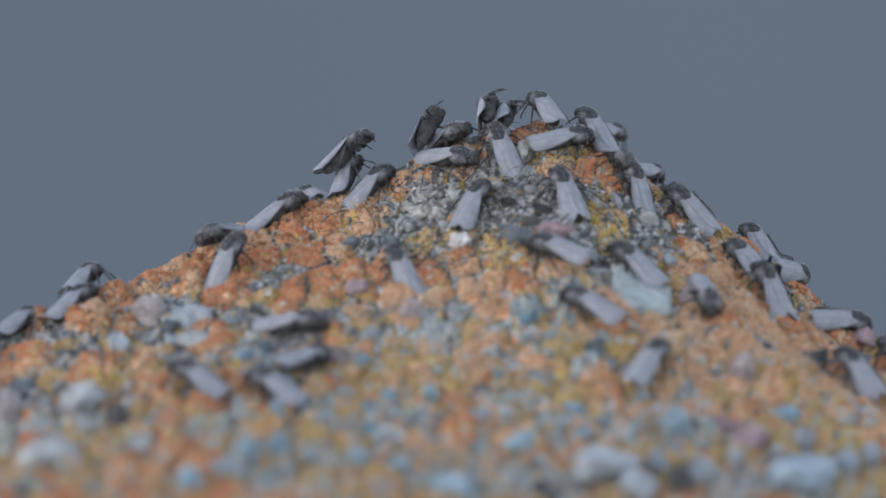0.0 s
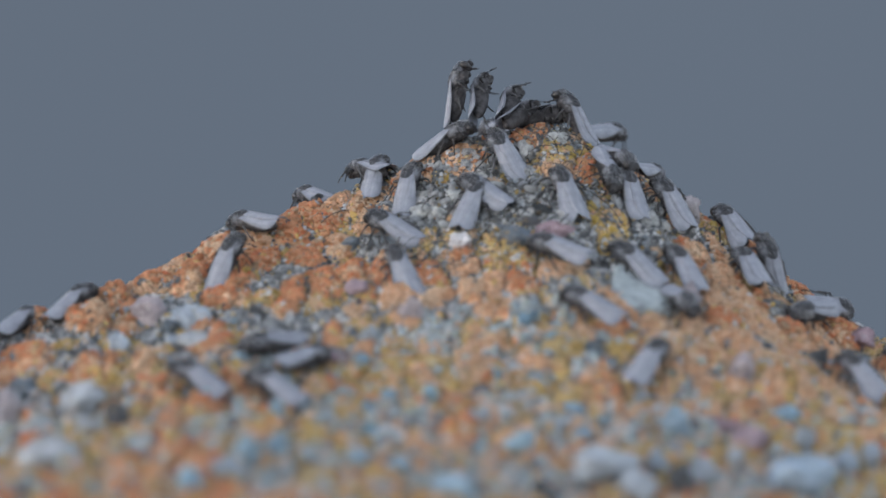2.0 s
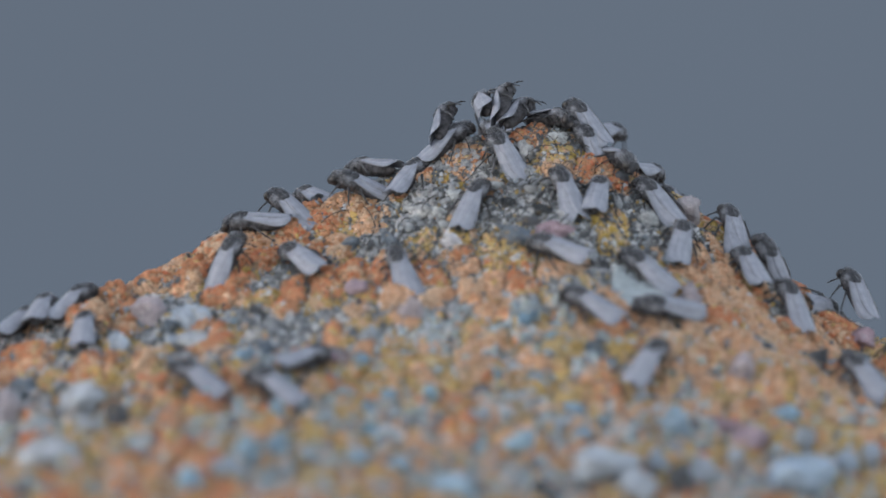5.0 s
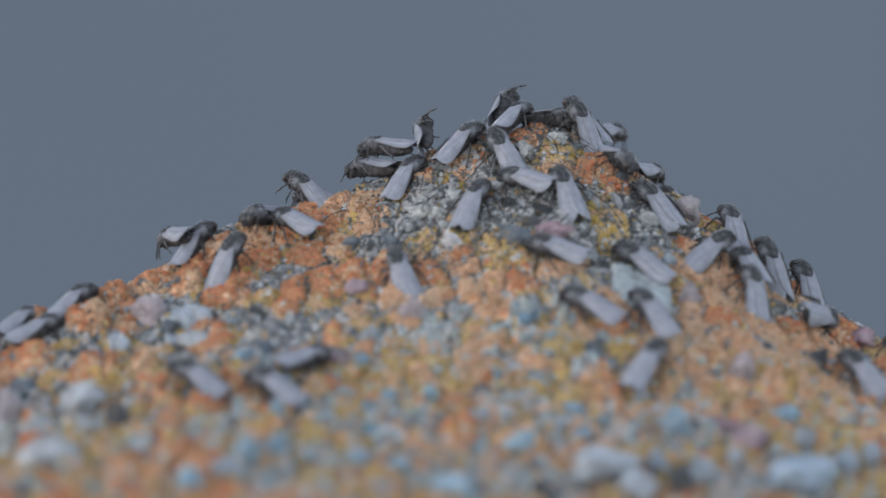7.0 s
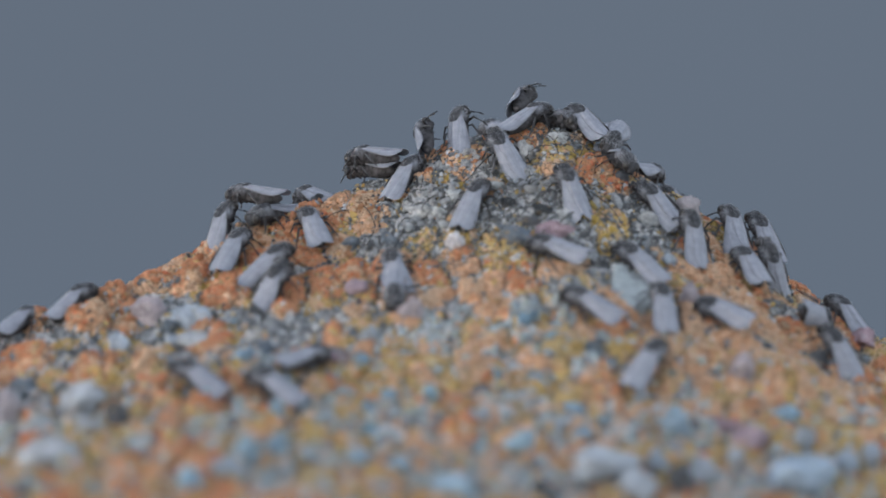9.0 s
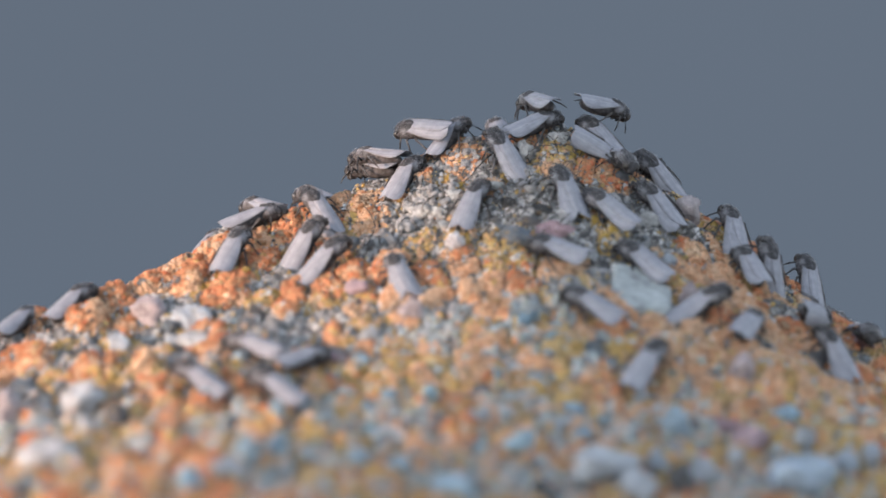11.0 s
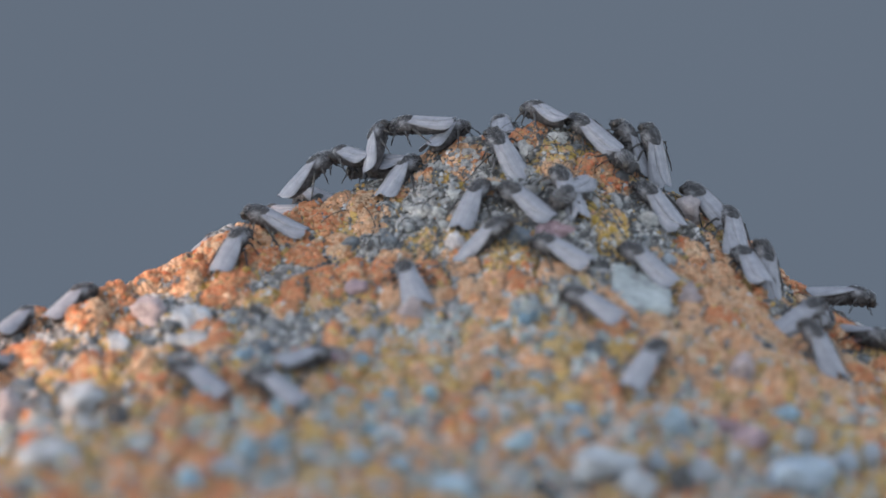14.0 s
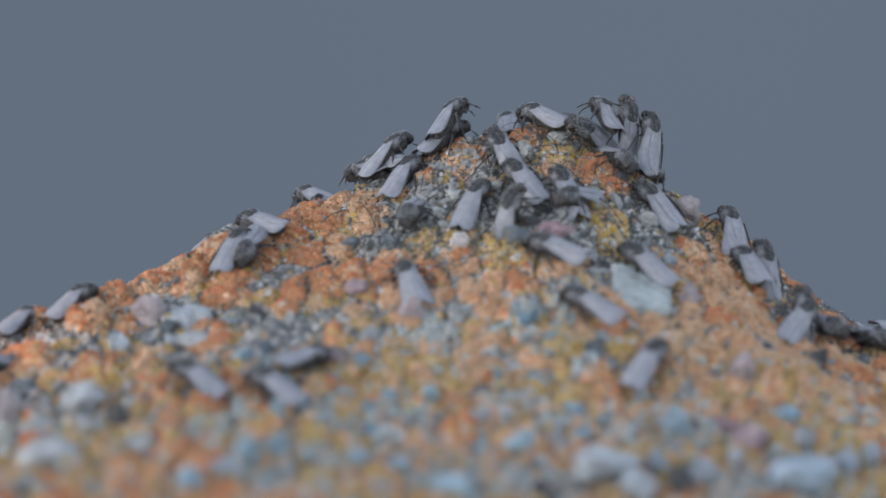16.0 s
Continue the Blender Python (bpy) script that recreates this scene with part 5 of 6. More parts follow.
    stroll(fly_w1, [
        (0, at(-12.0, -3.6, 8.4, 26, -10, -28, -20)),
        (0.5, at(-10.9, -3.3, 8.6, 25, -11, -29, -20)),
        (1, at(-10.1, -2.3, 10.0, 16, -19, -24, -20)),
        (1.5, at(-9.6, -1.2, 9.9, 15, -19, -25, -20)),
        (2, at(-8.9, -2.1, 9.1, -9, -15, 40, 20)),
        (3, at(-8.6, -2.0, 9.4, -11, -12, 52, 20)),
        (14, at(-8.4, -1.9, 9.1, -10, -13, 49, 20)),
        (14.5, at(-7.8, 0.2, 9.2, -7, -17, 37, 20)),
        (16, at(-9.0, -1.1, 8.7, -11, -15, 42, 20))])
    stroll(fly_w2, [
        (0, at(-9.1, -5.7, 7.4, 31, 7, -48)),
        (0.5, at(-8.9, -5.5, 7.5, 28, 4, -43)),
        (1, at(-5.3, -4.8, 8.9, 21, -5, -37)),
        (1.5, at(-4.6, -5.6, 8.8, 29, 1, -42)),
        (2, at(-3.9, -8.4, 7.5, 43, -7, -24)),
        (2.5, at(-3.9, -9.9, 6.9, 48, -13, -13)),
        (3, at(-4.7, -6.6, 8.4, 7, -5, -31)),
        (3.267, at(-4.4, -5.8, 8.9, 23, 10, -83)),
        (3.5, at(-4.0, -5.1, 9.4, 20, 32, -137)),
        (3.733, at(-4.0, -5.9, 9.1, 26, 11, -82)),
        (4, at(-4.0, -6.7, 8.7, 13, -6, -30)),
        (6.5, at(-4.5, -6.3, 8.5, 30, -1, -37)),
        (13.5, at(-4.7, -6.1, 8.5, 29, -2, -36)),
        (14, at(-5.2, -5.6, 8.6, 28, -2, -36)),
        (15.5, at(-5.1, -5.7, 8.6, 26, -4, -33)),
        (16, at(-4.9, -5.9, 8.6, 28, -2, -36))])
    stroll(fly_w3, [
        (0, at(-12.1, -3.8, 11.6, 32, 2, -68, -25)),
        (0.5, at(-7.3, -2.3, 12.6, 31, -12, -34, -40)),
        (1, at(-4.3, -1.5, 13.5, 46, -14, -43, -40)),
        (1.5, at(-0.2, -0.7, 15.8, 45, -9, -52, -32)),
        (2, at(3.2, -0.3, 19.7, 72, 2, -74, -22)),
        (2.5, at(2.8, -0.5, 18.0, 42, -31, -53, -25)),
        (2.8, at(1.2, -0.4, 17.7, 26, -20, -39, -20)),
        (3, at(1.6, -1.0, 17.3, 6, -26, -41, -35)),
        (3.2, at(2.8, -0.6, 17.5, 23, -38, -32, -35)),
        (3.5, at(2.8, -0.7, 17.1, 29, -32, -45, -30)),
        (3.8, at(1.9, -0.6, 16.0, 25, -26, -42, -25)),
        (4, at(2.0, -0.6, 16.0, 26, -26, -41, -25)),
        (6.5, at(-1.7, -1.2, 13.6, 20, -25, -15, -66)),
        (8, at(-1.8, -1.2, 13.6, 21, -26, -14, -66)),
        (9, at(-1.7, -1.1, 13.1, 24, -25, -16, -66)),
        (10.267, at(-2.0, -0.8, 14.0, 4, -34, 30, -20)),
        (11.5, at(-1.9, -0.3, 14.8, -22, -38, 64)),
        (11.7, at(-2.7, -0.1, 15.2, -29, -35, 61)),
        (11.9, at(-2.3, 0.4, 15.6, -43, -49, 62)),
        (12, at(-2.1, 0.6, 14.8, -23, -27, 54)),
        (12.2, at(-2.7, 1.1, 14.3, -25, -22, 54)),
        (12.4, at(-4.6, 2.2, 12.8, -18, -26, 41)),
        (12.5, at(-4.0, 2.3, 11.9, -4, -25, 34)),
        (13, at(-7.7, -2.3, 12.1, 9, -21, 39)),
        (13.5, at(-8.4, -2.7, 11.6, -2, -19, 47)),
        (14, at(-11.5, -0.8, 10.6, -5, -15, 35)),
        (14.5, at(-7.8, 1.2, 9.0, -11, -16, 38)),
        (16, at(-7.8, 1.2, 9.0, -11, -16, 38))])
    stroll(fly_x1, [
        (0, at(-1.5, -1.1, 14.2, 30, -17, -38, -72)),
        (0.5, at(-0.0, -0.8, 14.7, 33, -12, -46, -72)),
        (1, at(2.5, -0.2, 15.9, 34, -9, -44, -72)),
        (1.5, at(4.8, 0.1, 17.8, 25, -12, -21, -72)),
        (2, at(5.2, 0.4, 18.3, 36, -10, -25, -72)),
        (2.5, at(5.0, 0.2, 17.8, 29, -10, -25, -72)),
        (3, at(5.6, 3.2, 17.2, 26, -14, -28, -60)),
        (4, at(6.4, 3.4, 16.9, 24, -14, -20, -60)),
        (6.5, at(-1.7, -1.2, 15.7, -13, -26, 51, 22)),
        (7, at(-6.5, -2.2, 12.1, -9, -19, 61, 22)),
        (7.5, at(-7.3, -2.5, 11.0, -13, -18, 60, 22)),
        (8, at(-7.9, -2.6, 11.4, -10, -17, 60, 22)),
        (8.5, at(-8.2, -2.7, 11.1, -10, -17, 60, 22)),
        (11.5, at(-7.8, -2.6, 10.8, -10, -18, 58, 22)),
        (12, at(-7.9, -2.7, 11.6, -14, -16, 64, 22)),
        (12.5, at(-8.6, -2.9, 11.8, -13, -18, 55, 22)),
        (13, at(-6.9, -1.6, 9.9, -12, -17, 40)),
        (16, at(-6.9, -1.6, 9.9, -12, -17, 40))])
    stroll(fly_x2, [
        (0, at(5.9, 0.0, 16.5, 13, -11, -15, -68)),
        (0.5, at(6.1, 0.1, 16.6, 14, -11, -14, -68)),
        (1, at(7.5, 0.4, 17.4, 23, -5, -27, -68)),
        (1.5, at(7.6, 0.4, 17.3, 22, -7, -20, -68)),
        (2, at(8.7, 0.4, 17.2, 21, -5, -23, -68)),
        (2.5, at(8.6, 0.4, 17.5, 21, -4, -24, -68)),
        (3, at(7.2, 0.4, 17.2, 23, -6, -25, -68)),
        (3.5, at(7.9, 0.5, 17.2, 27, -5, -27, -68)),
        (4, at(7.8, 0.5, 17.2, 29, -7, -20, -68)),
        (6.5, at(8.0, 0.3, 17.4, 19, -5, -24, -60)),
        (7, at(8.1, 3.2, 16.7, 17, -11, -26, -60)),
        (7.5, at(8.7, 4.0, 16.9, 8, -10, -22, -60)),
        (8, at(9.2, 4.0, 17.2, 9, -9, -19, -60)),
        (8.5, at(9.4, 4.0, 17.1, 8, -9, -20, -60)),
        (9, at(10.3, 4.0, 17.4, 9, -6, -23, -60)),
        (11.5, at(13.6, -0.5, 16.9, -1, -6, 38)),
        (12, at(14.7, -0.6, 16.1, 6, -4, 44)),
        (12.5, at(13.9, -1.9, 15.8, 12, -8, 33)),
        (13, at(13.7, -0.4, 16.1, 9, -5, 36)),
        (13.5, at(14.0, -0.5, 16.3, 8, -2, 27)),
        (14, at(13.2, -0.6, 16.0, 5, 0, 36)),
        (15, at(12.8, -0.8, 16.0, 5, -3, 37)),
        (16, at(13.2, -1.9, 15.8, 6, -13, 41))])
    stroll(fly_t2, [
        (0, at(21.0, 12.0, 12.9, -10, 29, -38)),
        (9, at(21.0, 12.0, 12.9, -10, 29, -38)),
        (11.5, at(19.7, -1.7, 17.8, -23, 25, -64)),
        (12, at(20.8, -1.9, 17.3, -19, 25, -64)),
        (12.5, at(23.4, -2.5, 16.1, -18, 25, -60)),
        (12.733, at(24.4, -2.7, 13.7, 20, 35, -6)),
        (13, at(25.5, -2.8, 11.4, 52, 15, 42)),
        (13.5, at(24.3, -2.7, 12.4, 34, 18, 40)),
        (14, at(23.3, -2.5, 12.4, 53, 3, 68)),
        (14.5, at(23.1, -2.3, 14.1, 44, 18, 42)),
        (15, at(21.5, -1.9, 15.9, 42, 23, 37)),
        (15.5, at(20.7, -1.9, 15.7, 24, 27, 26)),
        (16, at(20.3, -1.9, 16.1, 22, 25, 30))])
    stroll(fly_t3, [
        (0, at(30.0, 9.4, 3.5, 23, 26, 37, -40)),
        (9, at(30.0, 9.4, 3.5, 23, 26, 37, -40)),
        (11.5, at(26.5, -3.3, 9.3, 45, 2, 68, -35)),
        (12, at(26.7, -3.2, 9.8, 51, 11, 50, -23)),
        (12.5, at(26.3, -2.9, 11.5, 51, 17, 35, -9)),
        (13, at(28.2, 0.4, 8.6, 31, 28, 14)),
        (13.5, at(27.5, -3.3, 10.2, 45, 17, 34, -12)),
        (14, at(25.9, -2.9, 11.9, 64, 9, 55, -23)),
        (14.5, at(26.0, -2.9, 12.7, 46, 17, 37, -15)),
        (15, at(24.8, 0.3, 13.5, 49, 26, 40, -19)),
        (15.5, at(26.0, -2.6, 11.5, 49, 24, 17)),
        (16, at(25.6, -2.5, 13.5, 60, 20, 29))])
    stroll(fly_v1, [
        (0, at(57.2, -25.3, -11.6, 18, 9, 23)),
        (2, at(57.6, -22.8, -11.3, 18, 9, 24)),
        (2.5, at(55.9, -16.0, -10.1, 22, 14, 30)),
        (3, at(52.8, -14.4, -8.6, 56, 7, 60)),
        (3.5, at(51.3, -12.6, -7.6, 58, 1, 80)),
        (4, at(52.7, -12.6, -6.6, 40, 17, 31)),
        (6.5, at(46.5, -10.3, -5.0, 42, 21, 46, -31)),
        (7, at(45.0, -11.0, -4.6, 48, 23, 45, -27)),
        (7.5, at(45.2, -9.8, -4.2, 42, 23, 46, -32)),
        (8, at(44.5, -9.4, -2.5, 54, 23, 48, -27)),
        (8.5, at(40.4, -8.1, 0.2, 60, 11, 71, -41)),
        (9, at(39.8, -7.8, 1.3, 44, 26, 50, -36)),
        (11.3, at(45.6, -9.7, -4.2, 45, 27, 34, -18)),
        (11.5, at(44.1, -9.4, -1.9, 48, 23, 50, -32)),
        (12, at(39.5, -7.7, 2.4, 55, 17, 64, -39)),
        (12.5, at(38.8, -7.5, 2.8, 48, 11, 69, -42)),
        (13, at(38.5, -7.4, 3.2, 33, -16, 103, -41)),
        (13.5, at(36.8, -6.8, 4.2, 35, -18, 107, -43)),
        (14, at(32.9, -7.0, 5.1, 32, 9, 56, -35)),
        (14.5, at(26.2, -7.7, 8.1, 64, -11, 55, -15)),
        (15, at(24.3, -2.2, 12.7, 58, 21, 33, -4)),
        (15.5, at(23.2, -1.8, 14.6, 69, 23, 30)),
        (16, at(22.3, -2.1, 15.6, 84, 5, 66, -30))])
    stroll(fly_v2, [
        (0, at(39.1, -6.8, 0.4, 29, 37, 37, -43)),
        (0.267, at(38.7, -7.0, 1.1, 34, 11, 68, -44)),
        (0.5, at(38.3, -7.2, 1.8, 25, -12, 98, -39)),
        (1, at(38.1, -7.1, 1.8, 21, -3, 86, -42)),
        (1.5, at(38.3, -7.2, 2.0, 26, -10, 95, -40)),
        (2, at(36.0, -8.9, 2.7, 25, 20, 35, -32)),
        (2.5, at(35.9, -9.2, 2.6, 34, 22, 28, -16)),
        (16, at(35.8, -10.1, 2.4, 35, 21, 25, -10))])
    stroll(fly_v3, [
        (0, at(37.3, -16.2, -0.8, 22, 12, 34, -27)),
        (0.5, at(37.6, -15.8, -0.7, 20, 14, 32, -29)),
        (1, at(37.5, -17.7, -1.4, 17, 16, 26, -27)),
        (1.5, at(37.4, -18.1, -1.5, 20, 17, 23, -21)),
        (16, at(37.5, -17.6, -1.4, 20, 17, 24, -22))])
    stroll(fly_v4, [
        (0, at(39.5, -20.9, -3.6, 46, 10, 44, -20)),
        (0.5, at(39.8, -21.6, -4.0, 38, 13, 40, -22)),
        (1, at(40.4, -17.4, -3.0, 48, 14, 43, -20)),
        (1.5, at(39.0, -17.5, -2.0, 57, 9, 47, -18)),
        (2, at(39.7, -13.9, -1.1, 69, -1, 68, -33)),
        (2.5, at(40.2, -13.6, -1.5, 63, -3, 71, -34)),
        (3, at(39.9, -13.5, -1.3, 62, -3, 71, -34)),
        (3.5, at(40.3, -13.1, -1.5, 63, -2, 71, -35)),
        (4, at(40.2, -13.1, -1.4, 59, -4, 73, -35)),
        (6.5, at(40.2, -13.4, -1.5, 57, 11, 54, -26)),
        (7.5, at(40.1, -14.4, -1.7, 58, 9, 54, -25)),
        (8, at(40.3, -14.2, -1.8, 61, 10, 54, -25)),
        (8.5, at(39.7, -14.7, -1.5, 67, -2, 68, -32)),
        (9, at(39.9, -14.5, -1.6, 68, -1, 66, -31)),
        (11.5, at(39.7, -14.4, -1.4, 64, 14, 46, -17)),
        (12, at(39.7, -14.5, -1.4, 63, 11, 51, -21)),
        (12.5, at(39.6, -14.5, -1.5, 45, 19, 36, -16)),
        (13, at(39.1, -16.6, -1.7, 65, 12, 43, -13)),
        (13.5, at(39.2, -16.1, -1.6, 60, 14, 41, -13)),
        (16, at(39.2, -16.1, -1.6, 60, 14, 41, -13))])
    stroll(fly_u1, [
        (0, at(43.3, -9.3, -3.1, -18, 34, -39, 31)),
        (0.5, at(47.4, -10.7, -5.7, -13, 23, -49, 29)),
        (1, at(47.8, -13.3, -6.7, -12, 25, -45, 26)),
        (1.5, at(46.7, -16.7, -6.7, -14, 25, -56, 26)),
        (2, at(47.5, -15.6, -6.9, -14, 25, -50, 28)),
        (3, at(48.3, -12.7, -6.9, -8, 25, -36, 21)),
        (3.5, at(48.4, -9.4, -7.2, -17, 25, -31, 47)),
        (4, at(47.8, -10.2, -7.8, -16, 26, -30, 43)),
        (6.5, at(46.1, -18.1, -6.7, -19, 28, -41, 37)),
        (7, at(45.5, -21.2, -7.1, -17, 28, -37, 36)),
        (7.5, at(44.8, -21.9, -6.9, -20, 29, -34, 46)),
        (14.5, at(45.1, -21.9, -7.0, -19, 29, -35, 42)),
        (14.733, at(45.7, -22.5, -7.5, -27, 3, -95, 41)),
        (15, at(46.4, -23.1, -8.0, -8, -17, -155, 39)),
        (16, at(46.5, -23.4, -8.0, -6, -18, -158, 41))])
    stroll(fly_u2, [
        (0, at(48.8, -18.9, -8.1, -10, 19, -66, 27)),
        (0.5, at(46.4, -20.3, -7.3, -14, 25, -54, 26)),
        (0.733, at(43.9, -25.0, -7.3, 4, 24, -6)),
        (1, at(41.4, -29.7, -7.2, 16, 12, 37, -34)),
        (1.5, at(35.3, -28.6, -4.5, 35, 1, 41, -16)),
        (2, at(29.1, -23.7, -0.9, 30, -0, 27, -4)),
        (2.5, at(24.8, -16.8, 3.5, 43, -1, 31)),
        (3, at(25.6, -18.0, 2.6, 40, 4, 22)),
        (3.5, at(29.0, -16.7, 2.5, 53, 14, 1)),
        (4, at(27.7, -15.6, 3.2, 37, -1, 30)),
        (5.267, at(29.3, -19.4, 1.0, 24, 21, -14)),
        (6.5, at(30.9, -23.2, -1.1, -2, 26, -67, 16)),
        (7, at(32.7, -17.7, 0.7, 30, 29, -34)),
        (7.5, at(32.6, -16.4, 1.6, 43, 30, -39)),
        (8, at(32.2, -16.3, 1.8, 46, 28, -30)),
        (8.5, at(32.0, -15.7, 1.9, 48, 17, 8)),
        (9, at(30.5, -16.1, 2.2, 48, 8, 20)),
        (11.5, at(17.5, -16.5, 6.0, 21, -17, 46, -12)),
        (12, at(15.1, -17.0, 6.0, 24, -21, 41)),
        (12.5, at(14.1, -16.2, 6.4, 12, -28, 56)),
        (13, at(12.1, -16.3, 6.2, 21, -27, 47)),
        (13.5, at(11.1, -15.7, 6.6, 26, -25, 38)),
        (14, at(10.3, -15.7, 6.6, 26, -26, 39)),
        (14.5, at(10.2, -15.1, 6.9, 31, -23, 32)),
        (15, at(9.7, -14.2, 7.4, 36, -25, 36)),
        (15.5, at(10.0, -12.9, 8.2, 37, -22, 27)),
        (16, at(10.4, -12.0, 8.8, 30, -21, 24))])
    stroll(fly_u3, [
        (0, at(14.9, -5.4, 13.6, 5, 33, -70)),
        (0.5, at(16.8, -5.0, 13.5, 2, 34, -74)),
        (1, at(18.8, -6.1, 12.2, -0, 37, -57)),
        (1.5, at(20.9, -4.8, 11.8, -2, 36, -50)),
        (1.733, at(20.6, -6.6, 10.9, -31, 17, -114)),
        (2, at(20.3, -8.4, 10.0, -30, -16, -163)),
        (2.5, at(19.9, -12.7, 7.6, -28, -14, -167)),
        (2.733, at(19.5, -14.7, 6.7, -37, 13, -105)),
        (3, at(19.1, -16.7, 5.8, -14, 32, -34)),
        (3.5, at(20.1, -16.7, 5.0, 15, 31, -29)),
        (4, at(21.2, -17.4, 4.3, 10, 32, -39)),
        (5.267, at(18.4, -12.5, 8.3, 18, -0, 7)),
        (6.5, at(15.5, -7.5, 12.3, -1, -29, 57)),
        (7, at(11.0, -12.0, 8.9, 1, -29, 46)),
        (7.267, at(7.4, -11.9, 8.6, -5, -24, 92)),
        (7.5, at(3.9, -11.7, 8.2, -5, -17, 137)),
        (7.733, at(0.5, -16.0, 5.0, -8, -22, 88)),
        (8, at(-2.9, -20.2, 1.7, -5, -27, 37)),
        (8.267, at(-4.1, -19.5, 1.7, -15, -10, 102)),
        (8.5, at(-5.3, -18.8, 1.8, -4, 6, 164)),
        (9, at(-5.6, -28.4, -2.5, -28, 9, 179)),
        (10.133, at(-14.7, -35.6, -5.5, -20, -12, 113)),
        (11.3, at(-23.9, -42.9, -8.5, 4, -12, 42)),
        (12, at(-32.6, -42.7, -9.6, -0, -16, 38)),
        (12.5, at(-45.3, -37.1, -9.7, -11, -17, 38)),
        (12.733, at(-49.5, -36.2, -10.3, -8, -9, 89)),
        (13, at(-53.8, -35.2, -10.8, 1, -7, 140)),
        (16, at(-53.8, -35.2, -10.8, 1, -7, 140))])
    stroll(fly_u4, [
        (0, at(55.4, -25.6, -11.3, 13, 9, 27)),
        (0.733, at(51.7, -24.9, -10.0, 21, -7, 80)),
        (1.5, at(48.0, -24.1, -8.8, 14, -22, 135, -32)),
        (2, at(45.2, -19.9, -6.6, -4, -28, 135, -5)),
        (2.5, at(43.8, -25.1, -7.2, 14, -19, 103, -27)),
        (3, at(44.4, -20.9, -6.5, 23, -22, 109, -31)),
        (3.267, at(44.1, -21.9, -6.6, 32, -5, 72, -33)),
        (3.5, at(43.9, -22.9, -6.7, 28, 15, 37, -27)),
        (4, at(44.0, -21.2, -6.4, 37, 13, 42, -24)),
        (6.5, at(37.8, -24.7, -4.0, 37, 18, 15)),
        (7, at(37.2, -24.2, -3.6, 42, 13, 22)),
        (7.5, at(36.3, -25.9, -3.9, 35, 6, 33, -12)),
        (8, at(36.6, -29.6, -5.3, 19, -2, 50, -27)),
        (8.5, at(35.6, -31.8, -5.6, 11, -22, 115, -24)),
        (8.733, at(34.4, -32.2, -5.4, 13, -11, 78, -30)),
        (9, at(33.3, -32.7, -5.2, 8, -1, 42, -31)),
        (10.267, at(35.0, -33.4, -6.0, 10, 12, 4)),
        (11.5, at(36.8, -34.2, -6.7, 2, 22, -37, 9)),
        (12, at(40.4, -30.9, -7.1, 4, 26, -47, 7)),
        (12.5, at(42.0, -27.7, -7.0, 11, 29, -35)),
        (13, at(43.4, -24.5, -6.8, 15, 30, -34)),
        (13.5, at(42.3, -26.3, -6.6, 21, 30, -32)),
        (14, at(43.2, -24.3, -6.6, 22, 30, -36)),
        (14.5, at(43.7, -22.2, -6.3, 27, 31, -26)),
        (15, at(42.9, -22.6, -5.9, 35, 31, -11)),
        (15.5, at(42.8, -27.8, -7.4, 14, 28, -15)),
        (16, at(42.5, -26.3, -6.8, 27, 29, -16))])
    stroll(fly_u5, [
        (0, at(48.3, -37.3, -11.4, 33, 5, 39, -19)),
        (0.5, at(48.8, -36.2, -11.3, 32, 3, 46, -23)),
        (1, at(48.5, -37.7, -11.5, 29, 4, 43, -23)),
        (4, at(49.0, -38.4, -11.8, 25, 6, 36, -21)),
        (7.5, at(49.0, -36.7, -11.5, 29, 5, 41, -22)),
        (8, at(48.7, -33.6, -10.8, 37, 7, 34, -14)),
        (8.5, at(46.5, -31.3, -9.6, 46, 6, 45, -19)),
        (9, at(46.6, -31.9, -9.8, 43, 6, 44, -19)),
        (11.5, at(45.8, -32.5, -9.7, 42, 7, 42, -18)),
        (12, at(46.8, -32.2, -10.0, 39, 9, 36, -15)),
        (12.5, at(47.0, -32.0, -10.0, 39, 10, 33, -13)),
        (13, at(46.0, -31.7, -9.6, 46, 8, 42, -17)),
        (13.5, at(44.5, -32.8, -9.3, 42, 7, 45, -21)),
        (14, at(44.0, -33.0, -9.0, 45, 7, 45, -20)),
        (14.5, at(44.2, -33.0, -9.2, 43, 9, 40, -17)),
        (15, at(44.4, -30.6, -8.7, 48, 7, 45, -19)),
        (15.5, at(41.6, -27.2, -6.5, 53, 17, 29, -4)),
        (16, at(43.0, -23.9, -6.3, 59, 19, 28))])
    stroll(fly_u6, [
        (0, at(55.5, -28.2, -11.6, 3, 10, 20)),
        (8, at(56.2, -22.6, -11.1, 13, 10, 22)),
        (8.5, at(52.1, -14.5, -8.6, 19, 11, 47)),
        (9, at(50.0, -16.0, -8.0, 25, 12, 37)),
        (9.833, at(50.6, -17.9, -8.6, 26, -7, 93)),
        (10.667, at(51.2, -19.9, -9.1, 10, -18, 152)),
        (11.5, at(51.9, -21.8, -9.7, -8, -9, -148)),
        (16, at(51.9, -21.8, -9.7, -8, -9, -148))])
